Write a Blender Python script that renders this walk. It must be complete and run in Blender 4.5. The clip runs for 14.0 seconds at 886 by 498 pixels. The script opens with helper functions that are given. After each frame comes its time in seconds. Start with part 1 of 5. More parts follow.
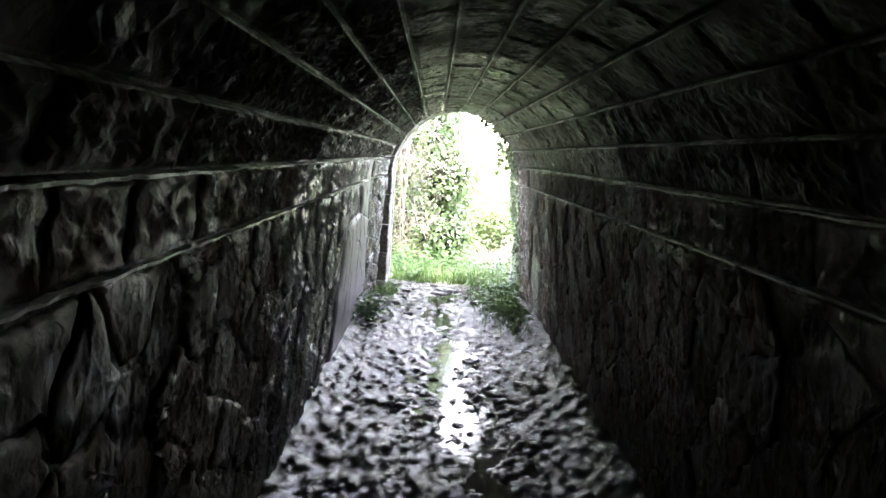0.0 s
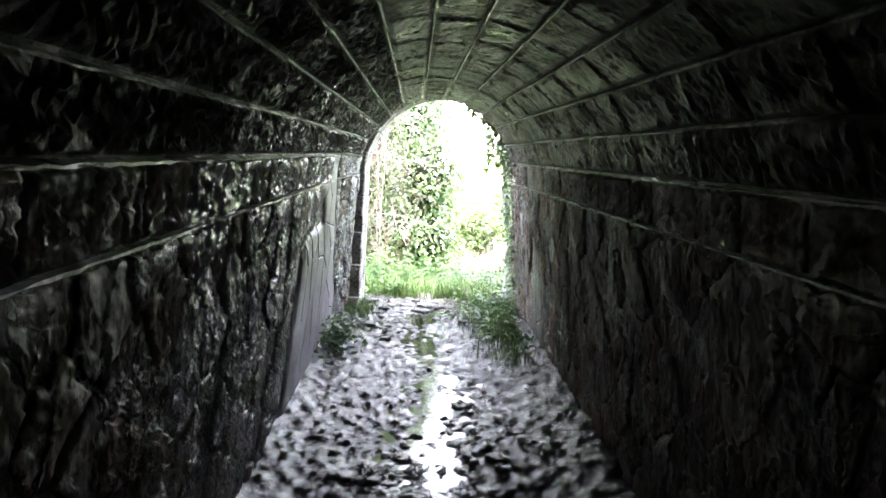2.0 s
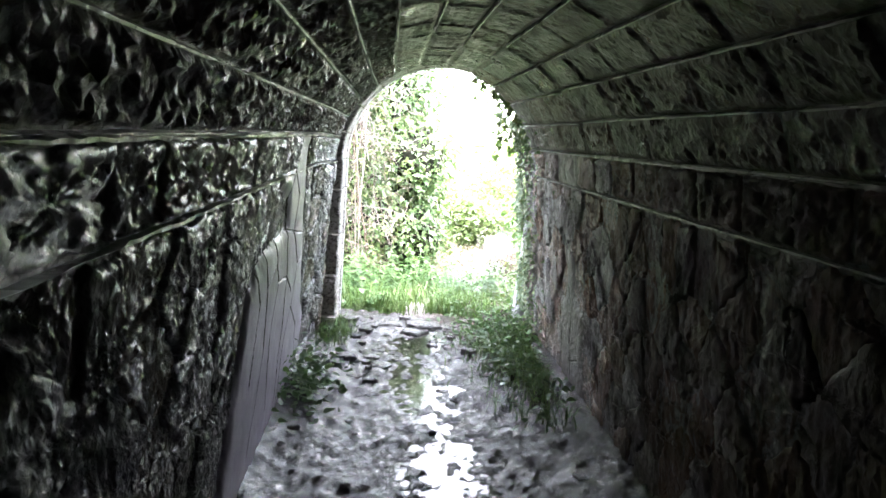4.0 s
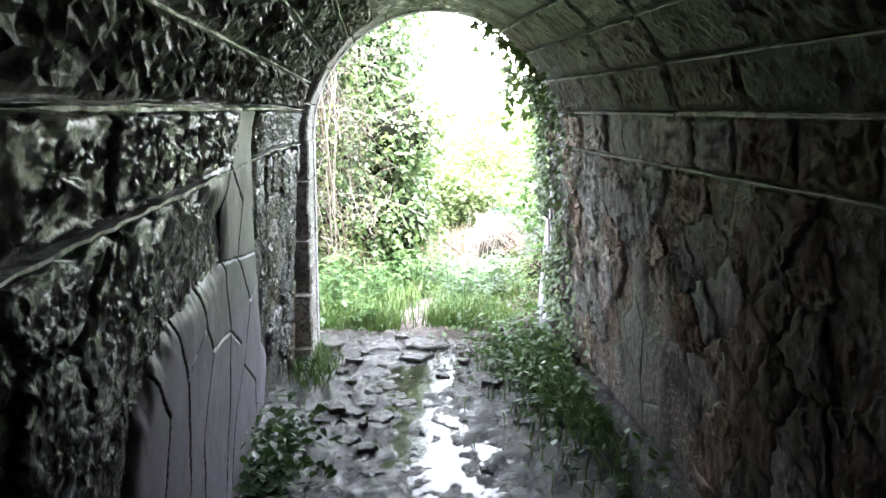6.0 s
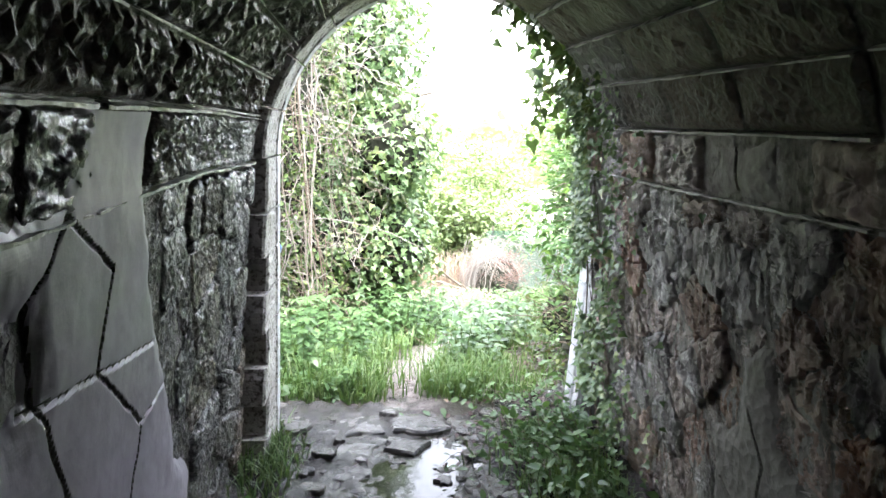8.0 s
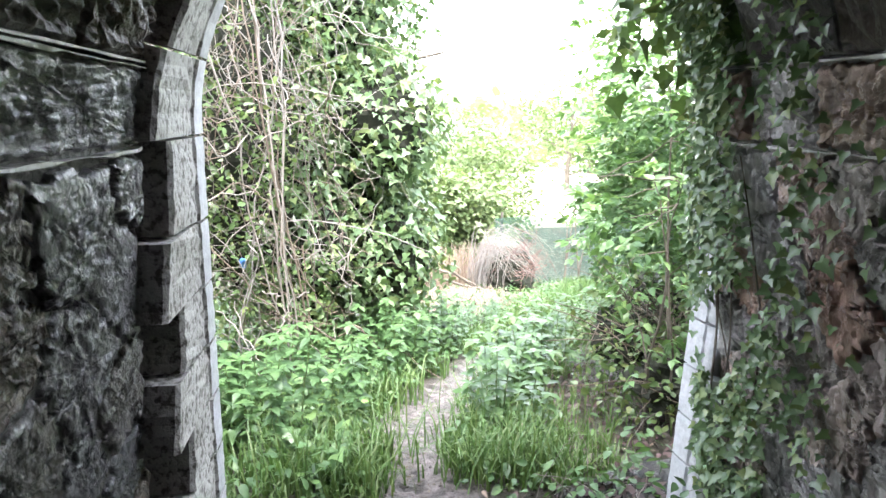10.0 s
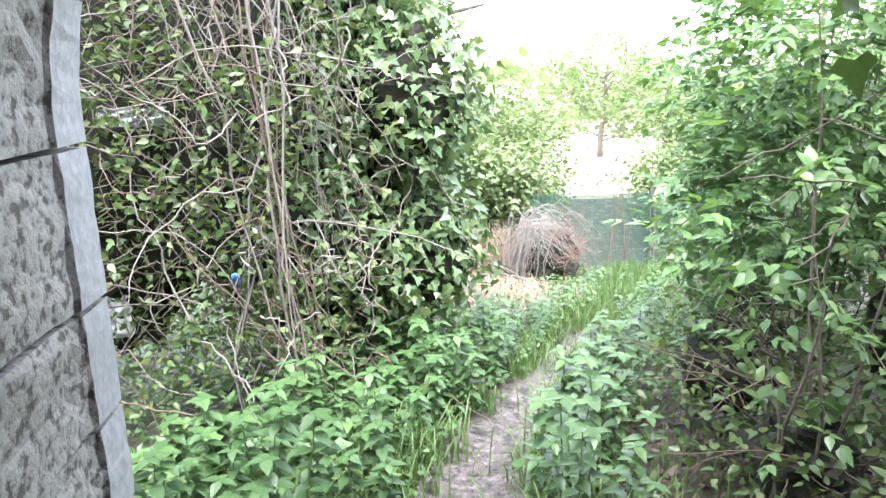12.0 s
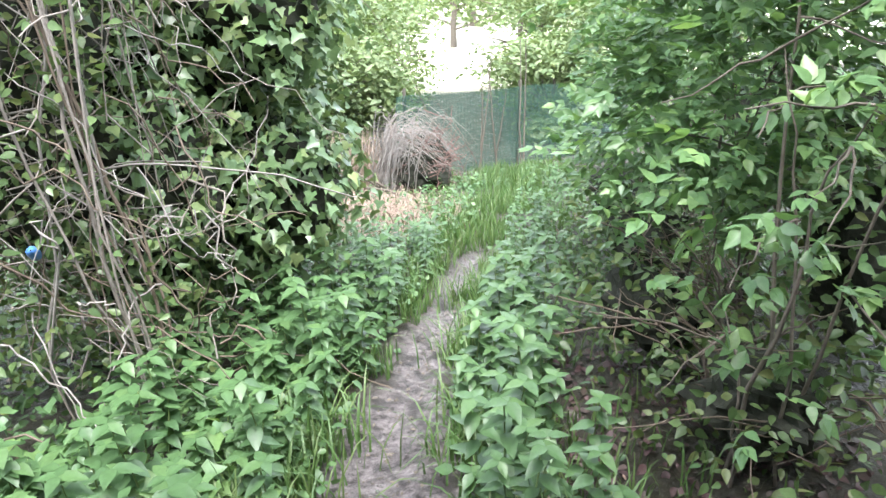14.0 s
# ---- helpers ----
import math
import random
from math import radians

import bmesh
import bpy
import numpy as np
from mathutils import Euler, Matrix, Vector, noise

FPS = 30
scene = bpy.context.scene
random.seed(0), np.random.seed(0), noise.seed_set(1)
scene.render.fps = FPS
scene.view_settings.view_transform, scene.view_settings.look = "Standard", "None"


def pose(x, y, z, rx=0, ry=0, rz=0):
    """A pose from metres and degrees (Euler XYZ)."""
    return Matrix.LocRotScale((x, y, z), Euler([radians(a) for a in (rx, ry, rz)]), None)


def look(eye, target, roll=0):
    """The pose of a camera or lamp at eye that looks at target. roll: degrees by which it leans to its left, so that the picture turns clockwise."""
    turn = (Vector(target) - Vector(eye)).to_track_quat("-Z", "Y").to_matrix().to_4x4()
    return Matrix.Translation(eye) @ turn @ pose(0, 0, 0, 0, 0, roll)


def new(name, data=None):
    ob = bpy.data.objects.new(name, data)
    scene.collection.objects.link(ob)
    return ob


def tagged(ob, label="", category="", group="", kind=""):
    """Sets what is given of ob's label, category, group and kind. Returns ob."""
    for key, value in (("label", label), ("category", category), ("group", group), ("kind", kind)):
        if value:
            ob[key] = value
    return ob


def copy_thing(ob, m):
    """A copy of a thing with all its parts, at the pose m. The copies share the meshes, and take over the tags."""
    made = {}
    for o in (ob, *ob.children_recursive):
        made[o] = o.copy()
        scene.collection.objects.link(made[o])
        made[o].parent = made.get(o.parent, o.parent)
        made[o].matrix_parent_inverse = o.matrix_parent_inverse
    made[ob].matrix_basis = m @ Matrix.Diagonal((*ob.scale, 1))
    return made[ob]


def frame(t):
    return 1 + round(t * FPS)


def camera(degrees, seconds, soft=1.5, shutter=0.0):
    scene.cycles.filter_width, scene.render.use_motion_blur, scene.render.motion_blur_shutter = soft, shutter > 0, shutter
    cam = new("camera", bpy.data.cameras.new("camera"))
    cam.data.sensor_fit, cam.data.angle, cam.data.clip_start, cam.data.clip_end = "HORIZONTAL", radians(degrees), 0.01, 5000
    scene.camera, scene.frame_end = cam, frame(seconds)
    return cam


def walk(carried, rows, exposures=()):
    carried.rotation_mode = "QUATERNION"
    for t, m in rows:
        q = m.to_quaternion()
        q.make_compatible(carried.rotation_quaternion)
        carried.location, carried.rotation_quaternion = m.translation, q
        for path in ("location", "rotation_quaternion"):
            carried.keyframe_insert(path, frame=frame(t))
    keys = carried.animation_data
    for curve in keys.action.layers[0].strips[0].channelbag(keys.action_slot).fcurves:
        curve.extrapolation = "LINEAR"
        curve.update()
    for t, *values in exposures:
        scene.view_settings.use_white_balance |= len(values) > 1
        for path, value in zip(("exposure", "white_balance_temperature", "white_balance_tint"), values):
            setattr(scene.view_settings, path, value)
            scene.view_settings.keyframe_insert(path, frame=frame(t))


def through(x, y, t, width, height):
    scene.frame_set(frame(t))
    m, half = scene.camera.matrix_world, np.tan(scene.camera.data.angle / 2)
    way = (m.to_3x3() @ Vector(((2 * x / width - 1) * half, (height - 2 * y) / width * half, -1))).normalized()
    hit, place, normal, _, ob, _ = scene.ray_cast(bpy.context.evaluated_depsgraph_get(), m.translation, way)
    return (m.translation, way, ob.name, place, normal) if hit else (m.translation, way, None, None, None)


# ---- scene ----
cam = camera(65.5, 14.0)
PATH = [
    (0, (-0.049, -8.135, 1.623), (-0.011, -6.154, 1.352), 4.0),
    (0.5, (-0.092, -7.872, 1.616), (0.021, -5.887, 1.397), 1.9),
    (1, (-0.087, -7.623, 1.608), (0.046, -5.646, 1.334), 2.0),
    (1.5, (-0.032, -7.32, 1.614), (0.048, -5.338, 1.359), 3.1),
    (2, (-0.041, -7.014, 1.596), (0.05, -5.035, 1.322), 3.4),
    (2.5, (-0.061, -6.695, 1.592), (0.057, -4.725, 1.269), 2.8),
    (2.7, (-0.049, -6.585, 1.585), (0.067, -4.613, 1.274), 2.9),
    (4.8, (-0.254, -4.966, 1.58), (-0.057, -3.007, 1.229), 5.0),
    (5, (-0.241, -4.859, 1.579), (-0.074, -2.901, 1.204), 4.5),
    (5.5, (-0.238, -4.549, 1.554), (-0.025, -2.589, 1.216), 1.9),
    (6, (-0.246, -4.26, 1.544), (-0.007, -2.314, 1.148), 0.8),
    (6.5, (-0.209, -3.966, 1.546), (0.016, -2.013, 1.179), 3.0),
    (7, (-0.202, -3.713, 1.541), (-0.006, -1.765, 1.135), 4.3),
    (7.5, (-0.231, -3.438, 1.539), (0.074, -1.497, 1.166), 2.8),
    (8, (-0.195, -3.169, 1.534), (0.078, -1.221, 1.176), 2.5),
    (8.2, (-0.162, -3.045, 1.542), (0.052, -1.079, 1.248), 3.0),
    (10.3, (-0.13, -1.731, 1.439), (0.155, 0.19, 0.962), 0.1),
    (10.5, (-0.124, -1.639, 1.44), (0.096, 0.276, 0.906), -0.0),
    (11, (-0.153, -1.364, 1.449), (0.159, 0.555, 0.976), 0.3),
    (11.5, (-0.185, -1.13, 1.456), (0.232, 0.744, 0.897), -1.6),
    (12, (-0.115, -0.938, 1.463), (0.104, 0.983, 0.951), -0.6),
    (12.5, (-0.105, -0.763, 1.464), (-0.029, 1.168, 0.948), 0.4),
    (13, (-0.147, -0.552, 1.475), (0.192, 1.308, 0.823), -1.3),
    (13.5, (-0.164, -0.42, 1.469), (0.299, 1.344, 0.647), -0.6),
    (14, (-0.113, -0.259, 1.459), (0.484, 1.472, 0.655), -0.5),
]
EXPOSURES = [(0, 5.4, 6450, 19), (2.5, 5.4, 6400, 17), (5, 5.05, 6400, 14), (8, 4.5, 6450, 12), (10.5, 4.0, 6300, 12), (12.5, 3.5, 6200, 12.5), (14, 3.25, 6200, 10)]
walk(cam, [(t, look(eye, target, roll)) for t, eye, target, roll in PATH], EXPOSURES)

# ---- world, sun ----
world = bpy.data.worlds.new("overcast_sky")
scene.world = world
world.use_nodes = True
wn, wl = world.node_tree.nodes, world.node_tree.links
sky = wn.new("ShaderNodeTexSky")
sky.sky_type = "NISHITA"
sky.sun_disc = False
sky.sun_elevation, sky.sun_rotation = radians(71), radians(193)
sky.dust_density = 1.0
soft_sky = wn.new("ShaderNodeHueSaturation")
soft_sky.inputs["Saturation"].default_value = 0.3
wl.new(sky.outputs[0], soft_sky.inputs["Color"])
wl.new(soft_sky.outputs[0], wn["Background"].inputs["Color"])
wn["Background"].inputs["Strength"].default_value = 0.15
sun = new("sun", bpy.data.lights.new("sun", "SUN"))
sun.data.energy, sun.data.angle, sun.data.color = 1.5, radians(40), (1.0, 0.96, 0.9)
sun.matrix_world = look((-0.6, -2.6, 8), (0, 0, 0))


# ---- materials ----
def nodes_of(name):
    m = bpy.data.materials.new(name)
    m.use_nodes = True
    nt = m.node_tree
    return m, nt.nodes, nt.links, nt.nodes["Principled BSDF"]


def ramp(n, l, source, stops):
    r = n.new("ShaderNodeValToRGB")
    e = r.color_ramp.elements
    while len(e) < len(stops):
        e.new(0.5)
    for el, (p, c) in zip(e, stops):
        el.position, el.color = p, (*c, 1)
    l.new(source, r.inputs[0])
    return r.outputs[0]


def texture(n, l, kind, scale, detail=6, rough=0.6, stretch=None):
    tc = n.new("ShaderNodeTexCoord")
    mp = n.new("ShaderNodeMapping")
    l.new(tc.outputs["Object"], mp.inputs[0])
    if stretch:
        mp.inputs["Scale"].default_value = stretch
    t = n.new(kind)
    t.inputs["Scale"].default_value = scale
    if kind == "ShaderNodeTexNoise":
        t.inputs["Detail"].default_value = detail
        t.inputs["Roughness"].default_value = rough
    l.new(mp.outputs[0], t.inputs["Vector"])
    return t


def mixed(n, l, a, b, fac, mode="MIX"):
    x = n.new("ShaderNodeMix")
    x.data_type, x.blend_type = "RGBA", mode
    for sock, v in ((x.inputs[0], fac), (x.inputs[6], a), (x.inputs[7], b)):
        if isinstance(v, (int, float)):
            sock.default_value = v
        elif isinstance(v, tuple):
            sock.default_value = (*v, 1)
        else:
            l.new(v, sock)
    return x.outputs[2]


def bump(n, l, p, *layers):
    prev = None
    for height, strength, dist in layers:
        b = n.new("ShaderNodeBump")
        b.inputs["Strength"].default_value, b.inputs["Distance"].default_value = strength, dist
        l.new(height, b.inputs["Height"])
        if prev:
            l.new(prev, b.inputs["Normal"])
        prev = b.outputs[0]
    l.new(prev, p.inputs["Normal"])


def stone_material(name, tones, rough_lo, rough_hi, relief, islands=False, green=0.25, pocks=30, stain=None, gloss=0.5, deep=0.035, streaks=False, grain_at=None, along=None, film=0.0):
    m, n, l, p = nodes_of(name)
    fine = texture(n, l, "ShaderNodeTexNoise", pocks, 8, 0.7, along)
    broad = texture(n, l, "ShaderNodeTexNoise", 2.3, 4, 0.6)
    pit = texture(n, l, "ShaderNodeTexVoronoi", pocks * 0.9, stretch=along)
    if islands:
        rnd = n.new("ShaderNodeNewGeometry").outputs["Random Per Island"]
    else:
        rnd = n.new("ShaderNodeObjectInfo").outputs["Random"]
    base = ramp(n, l, rnd, [(i / max(1, len(tones) - 1), c) for i, c in enumerate(tones)])
    lo, hi, dark = (0.38, 0.54, 0.22) if relief > 0.6 else (0.3, 0.7, 0.5)
    lo, hi, dark = grain_at or (lo, hi, dark)
    grain = ramp(n, l, fine.outputs[0], [(lo, (dark, dark, dark)), (hi, (1, 1, 1))])
    col = mixed(n, l, base, grain, 0.75, "MULTIPLY")
    stain_mask = ramp(n, l, broad.outputs[0], [(0.45, (0, 0, 0)), (0.7, (1, 1, 1))])
    gm = n.new("ShaderNodeMath")
    gm.operation = "MULTIPLY"
    gm.inputs[1].default_value = green
    l.new(stain_mask, gm.inputs[0])
    col = mixed(n, l, col, stain or (0.06, 0.075, 0.03), gm.outputs[0])
    if streaks:
        run = texture(n, l, "ShaderNodeTexNoise", 1.0, 6, 0.65, (13, 13, 2.2))
        col = mixed(n, l, col, ramp(n, l, run.outputs[0], [(0.36, (0.32, 0.3, 0.29)), (0.47, (0.9, 0.88, 0.86)), (0.66, (1.45, 1.45, 1.45))]), 0.9, "MULTIPLY")
    l.new(col, p.inputs["Base Color"])
    wet = texture(n, l, "ShaderNodeTexNoise", 5, 5, 0.6)
    mr = n.new("ShaderNodeMapRange")
    mr.inputs["From Min"].default_value, mr.inputs["From Max"].default_value = 0.35, 0.65
    mr.inputs["To Min"].default_value, mr.inputs["To Max"].default_value = rough_lo, rough_hi
    l.new(wet.outputs[0], mr.inputs["Value"])
    l.new(mr.outputs[0], p.inputs["Roughness"])
    p.inputs["Specular IOR Level"].default_value = gloss
    p.inputs["Coat Weight"].default_value, p.inputs["Coat Roughness"].default_value = film, 0.25
    bump(n, l, p, (pit.outputs["Distance"], min(1.0, 0.8 * relief), deep * 0.8), (fine.outputs[0], min(1.0, relief), deep))
    return m


WET_STONE = stone_material("wet_rock_faced_stone", [(0.17, 0.16, 0.18), (0.24, 0.22, 0.24), (0.12, 0.115, 0.125), (0.22, 0.165, 0.135), (0.18, 0.175, 0.175)], 0.16, 0.42, 1.0, gloss=1.0, pocks=90, deep=0.014, along=(1, 1, 0.6), grain_at=(0.36, 0.5, 0.45), film=0.3)
DRY_STONE = stone_material("weathered_rubble_stone", [(0.38, 0.34, 0.33), (0.42, 0.3, 0.24), (0.24, 0.225, 0.225), (0.54, 0.525, 0.52), (0.33, 0.19, 0.14), (0.5, 0.48, 0.485), (0.18, 0.165, 0.16)], 0.2, 0.5, 0.9, pocks=34, gloss=0.8, streaks=True, deep=0.014, along=(1, 1, 0.4), grain_at=(0.34, 0.52, 0.5))
# Red-brown stone used deeper in, kept dark partly to paint the tunnel's dimness.
BROWN_STONE = stone_material("dimmed_red_brown_rubble_stone", [(0.19, 0.14, 0.115), (0.22, 0.13, 0.09), (0.14, 0.125, 0.11), (0.26, 0.225, 0.2), (0.17, 0.1, 0.075)], 0.35, 0.65, 0.9, pocks=34, gloss=0.7, streaks=True, deep=0.014, along=(1, 1, 0.45), grain_at=(0.34, 0.52, 0.45))
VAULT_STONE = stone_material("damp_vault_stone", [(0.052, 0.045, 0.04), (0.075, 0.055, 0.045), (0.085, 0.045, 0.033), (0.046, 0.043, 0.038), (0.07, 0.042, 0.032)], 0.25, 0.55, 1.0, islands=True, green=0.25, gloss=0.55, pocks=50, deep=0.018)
# Brown stone of the deep vault, its colour darkened further to imitate fading light.
DIM_VAULT_STONE = stone_material("dimmed_brown_vault_stone", [(0.042, 0.032, 0.025), (0.056, 0.039, 0.029), (0.063, 0.034, 0.025), (0.036, 0.033, 0.028)], 0.4, 0.75, 0.8, islands=True, green=0.15, gloss=0.4, pocks=40)
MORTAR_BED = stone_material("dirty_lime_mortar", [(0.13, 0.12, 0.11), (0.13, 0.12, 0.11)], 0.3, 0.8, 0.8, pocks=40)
FLUSH_MORTAR = stone_material("flush_weathered_mortar", [(0.3, 0.28, 0.265), (0.3, 0.28, 0.265)], 0.3, 0.7, 0.8, pocks=26, streaks=True)
MORTAR = stone_material("pale_mortar_ribbon", [(0.55, 0.54, 0.53), (0.55, 0.54, 0.53)], 0.2, 0.4, 0.3, pocks=40, green=0.3, stain=(0.3, 0.29, 0.27), gloss=0.9)
RENDER = stone_material("grey_cement_render", [(0.36, 0.325, 0.4), (0.38, 0.345, 0.42), (0.35, 0.315, 0.39)], 0.38, 0.6, 0.12, pocks=11, green=0.6, stain=(0.22, 0.205, 0.225), gloss=0.4, grain_at=(0.3, 0.7, 0.7))
OLD_RENDER = stone_material("weathered_cement_patch", [(0.22, 0.2, 0.195), (0.26, 0.24, 0.23), (0.19, 0.175, 0.17)], 0.3, 0.6, 0.4, pocks=30, green=0.5, stain=(0.12, 0.11, 0.1))


def pitted_material(name, pale, dark):
    """Hand-tooled stone: a pale face broken by dark punched pits."""
    m, n, l, p = nodes_of(name)
    pits = texture(n, l, "ShaderNodeTexNoise", 48, 4, 0.6)
    broad = texture(n, l, "ShaderNodeTexNoise", 5, 5, 0.65)
    grain = texture(n, l, "ShaderNodeTexNoise", 160, 4, 0.7)
    col = ramp(n, l, pits.outputs[0], [(0.4, dark), (0.45, tuple(c * 0.7 for c in pale)), (0.52, pale)])
    col = mixed(n, l, col, ramp(n, l, broad.outputs[0], [(0.35, (0.62, 0.6, 0.57)), (0.62, (1, 1, 1))]), 0.9, "MULTIPLY")
    col = mixed(n, l, col, ramp(n, l, grain.outputs[0], [(0.3, (0.75, 0.75, 0.75)), (0.7, (1, 1, 1))]), 0.8, "MULTIPLY")
    l.new(col, p.inputs["Base Color"])
    p.inputs["Roughness"].default_value = 0.7
    bump(n, l, p, (pits.outputs[0], 0.8, 0.006), (grain.outputs[0], 0.2, 0.001))
    return m


PORTAL_STONE = pitted_material("tooled_grey_portal_stone", (0.52, 0.5, 0.475), (0.15, 0.135, 0.12))
MARGIN = stone_material("smooth_pale_stone_margin", [(0.5, 0.5, 0.52), (0.56, 0.56, 0.58), (0.47, 0.47, 0.48)], 0.5, 0.75, 0.12, pocks=50, green=0.5, stain=(0.3, 0.3, 0.31))
# Almost black, painted for the shade in the gap behind the portal ring.
GAP_SHADE = stone_material("gap_shade_black", [(0.012, 0.011, 0.01), (0.012, 0.011, 0.01)], 0.8, 1, 0.4)
FLAG = stone_material("wet_flagstone", [(0.17, 0.16, 0.155), (0.09, 0.085, 0.085), (0.13, 0.12, 0.11)], 0.12, 0.4, 0.5, pocks=18, green=0.5, stain=(0.1, 0.09, 0.08))


def mud_material():
    m, n, l, p = nodes_of("wet_mud")
    a = texture(n, l, "ShaderNodeTexNoise", 9, 8, 0.65)
    b = texture(n, l, "ShaderNodeTexNoise", 30, 6, 0.7)
    l.new(ramp(n, l, a.outputs[0], [(0.35, (0.015, 0.013, 0.012)), (0.65, (0.045, 0.039, 0.036))]), p.inputs["Base Color"])
    l.new(ramp(n, l, b.outputs[0], [(0.35, (0.04, 0.04, 0.04)), (0.65, (0.12, 0.12, 0.12))]), p.inputs["Roughness"])
    p.inputs["Specular IOR Level"].default_value = 0.55
    c = texture(n, l, "ShaderNodeTexNoise", 75, 5, 0.7)
    bump(n, l, p, (a.outputs[0], 0.4, 0.025), (b.outputs[0], 0.9, 0.02), (c.outputs[0], 0.3, 0.004))
    return m


def water_material():
    m, n, l, p = nodes_of("muddy_water")
    a = texture(n, l, "ShaderNodeTexNoise", 14, 3, 0.5)
    p.inputs["Base Color"].default_value = (0.02, 0.018, 0.016, 1)
    p.inputs["Roughness"].default_value = 0.04
    bump(n, l, p, (a.outputs[0], 0.12, 0.01))
    return m


def earth_material():
    m, n, l, p = nodes_of("trodden_earth_and_grass")
    a = texture(n, l, "ShaderNodeTexNoise", 3, 8, 0.7)
    b = texture(n, l, "ShaderNodeTexNoise", 24, 8, 0.75)
    c1 = ramp(n, l, b.outputs[0], [(0.38, (0.045, 0.038, 0.037)), (0.46, (0.15, 0.13, 0.132)), (0.62, (0.3, 0.265, 0.27))])
    wet = texture(n, l, "ShaderNodeTexNoise", 9, 6, 0.65)
    c1 = mixed(n, l, c1, (0.055, 0.048, 0.05), ramp(n, l, wet.outputs[0], [(0.5, (0, 0, 0)), (0.58, (0.85, 0.85, 0.85))]))
    c2 = ramp(n, l, b.outputs[0], [(0.3, (0.022, 0.02, 0.014)), (0.7, (0.065, 0.058, 0.036))])
    worn = n.new("ShaderNodeAttribute")
    worn.attribute_name = "off_path"
    wob = n.new("ShaderNodeMath"); wob.operation = "MULTIPLY_ADD"
    wob.inputs[1].default_value = 0.3
    l.new(a.outputs[0], wob.inputs[0]); l.new(worn.outputs["Fac"], wob.inputs[2])
    mask = ramp(n, l, wob.outputs[0], [(0.25, (0, 0, 0)), (0.4, (1, 1, 1))])
    l.new(mixed(n, l, c1, c2, mask), p.inputs["Base Color"])
    l.new(ramp(n, l, wet.outputs[0], [(0.45, (0.75, 0.75, 0.75)), (0.6, (0.3, 0.3, 0.3))]), p.inputs["Roughness"])
    bump(n, l, p, (a.outputs[0], 0.6, 0.06), (wet.outputs[0], 0.7, 0.05), (b.outputs[0], 1.0, 0.03))
    return m


def leaf_material(name, tones, through=0.35, rough=0.4):
    m, n, l, p = nodes_of(name)
    rnd = n.new("ShaderNodeNewGeometry").outputs["Random Per Island"]
    base = ramp(n, l, rnd, [(i / (len(tones) - 1), c) for i, c in enumerate(tones)])
    t = texture(n, l, "ShaderNodeTexNoise", 60, 3, 0.6)
    base = mixed(n, l, base, ramp(n, l, t.outputs[0], [(0.3, (0.6, 0.6, 0.6)), (0.7, (1, 1, 1))]), 0.6, "MULTIPLY")
    l.new(base, p.inputs["Base Color"])
    p.inputs["Roughness"].default_value = rough
    tr = n.new("ShaderNodeBsdfTranslucent")
    l.new(mixed(n, l, base, (1.0, 1.0, 0.35), 0.6, "MULTIPLY"), tr.inputs[0])
    mx = n.new("ShaderNodeMixShader")
    mx.inputs[0].default_value = through
    l.new(p.outputs[0], mx.inputs[1]); l.new(tr.outputs[0], mx.inputs[2])
    l.new(mx.outputs[0], n["Material Output"].inputs[0])
    return m


IVY = leaf_material("dark_glossy_ivy_leaf", [(0.095, 0.16, 0.075), (0.165, 0.255, 0.11), (0.13, 0.21, 0.112), (0.27, 0.34, 0.135)], 0.25, 0.3)
BRAMBLE = leaf_material("bramble_leaf", [(0.07, 0.115, 0.045), (0.1, 0.17, 0.06), (0.13, 0.2, 0.075), (0.17, 0.2, 0.07)])
NETTLE = leaf_material("fresh_nettle_leaf", [(0.066, 0.132, 0.055), (0.102, 0.19, 0.073), (0.08, 0.156, 0.065), (0.147, 0.25, 0.088)])
ELDER = leaf_material("light_elder_leaf", [(0.095, 0.18, 0.075), (0.15, 0.27, 0.1), (0.125, 0.23, 0.105), (0.22, 0.35, 0.12)], 0.4, 0.35)
GRASS = leaf_material("grass_blade", [(0.07, 0.14, 0.042), (0.1, 0.185, 0.055), (0.155, 0.215, 0.08)], 0.35, 0.5)
STRAW = leaf_material("dry_straw", [(0.22, 0.16, 0.125), (0.33, 0.26, 0.2), (0.19, 0.12, 0.095)], 0.1, 0.7)
RED_LITTER = leaf_material("purple_brown_dead_leaf", [(0.05, 0.028, 0.03), (0.085, 0.045, 0.045), (0.06, 0.045, 0.035)], 0.05, 0.6)
FAR_LEAF = leaf_material("distant_pale_foliage", [(0.13, 0.19, 0.08), (0.17, 0.24, 0.1), (0.22, 0.27, 0.13)], 0.4, 0.5)


def plain(name, color, rough=0.6, relief=0.5, scale=30, var=0.6):
    m, n, l, p = nodes_of(name)
    t = texture(n, l, "ShaderNodeTexNoise", scale, 6, 0.65)
    dark = tuple(c * var for c in color)
    l.new(ramp(n, l, t.outputs[0], [(0.3, dark), (0.7, color)]), p.inputs["Base Color"])
    p.inputs["Roughness"].default_value = rough
    bump(n, l, p, (t.outputs[0], relief, 0.01))
    return m


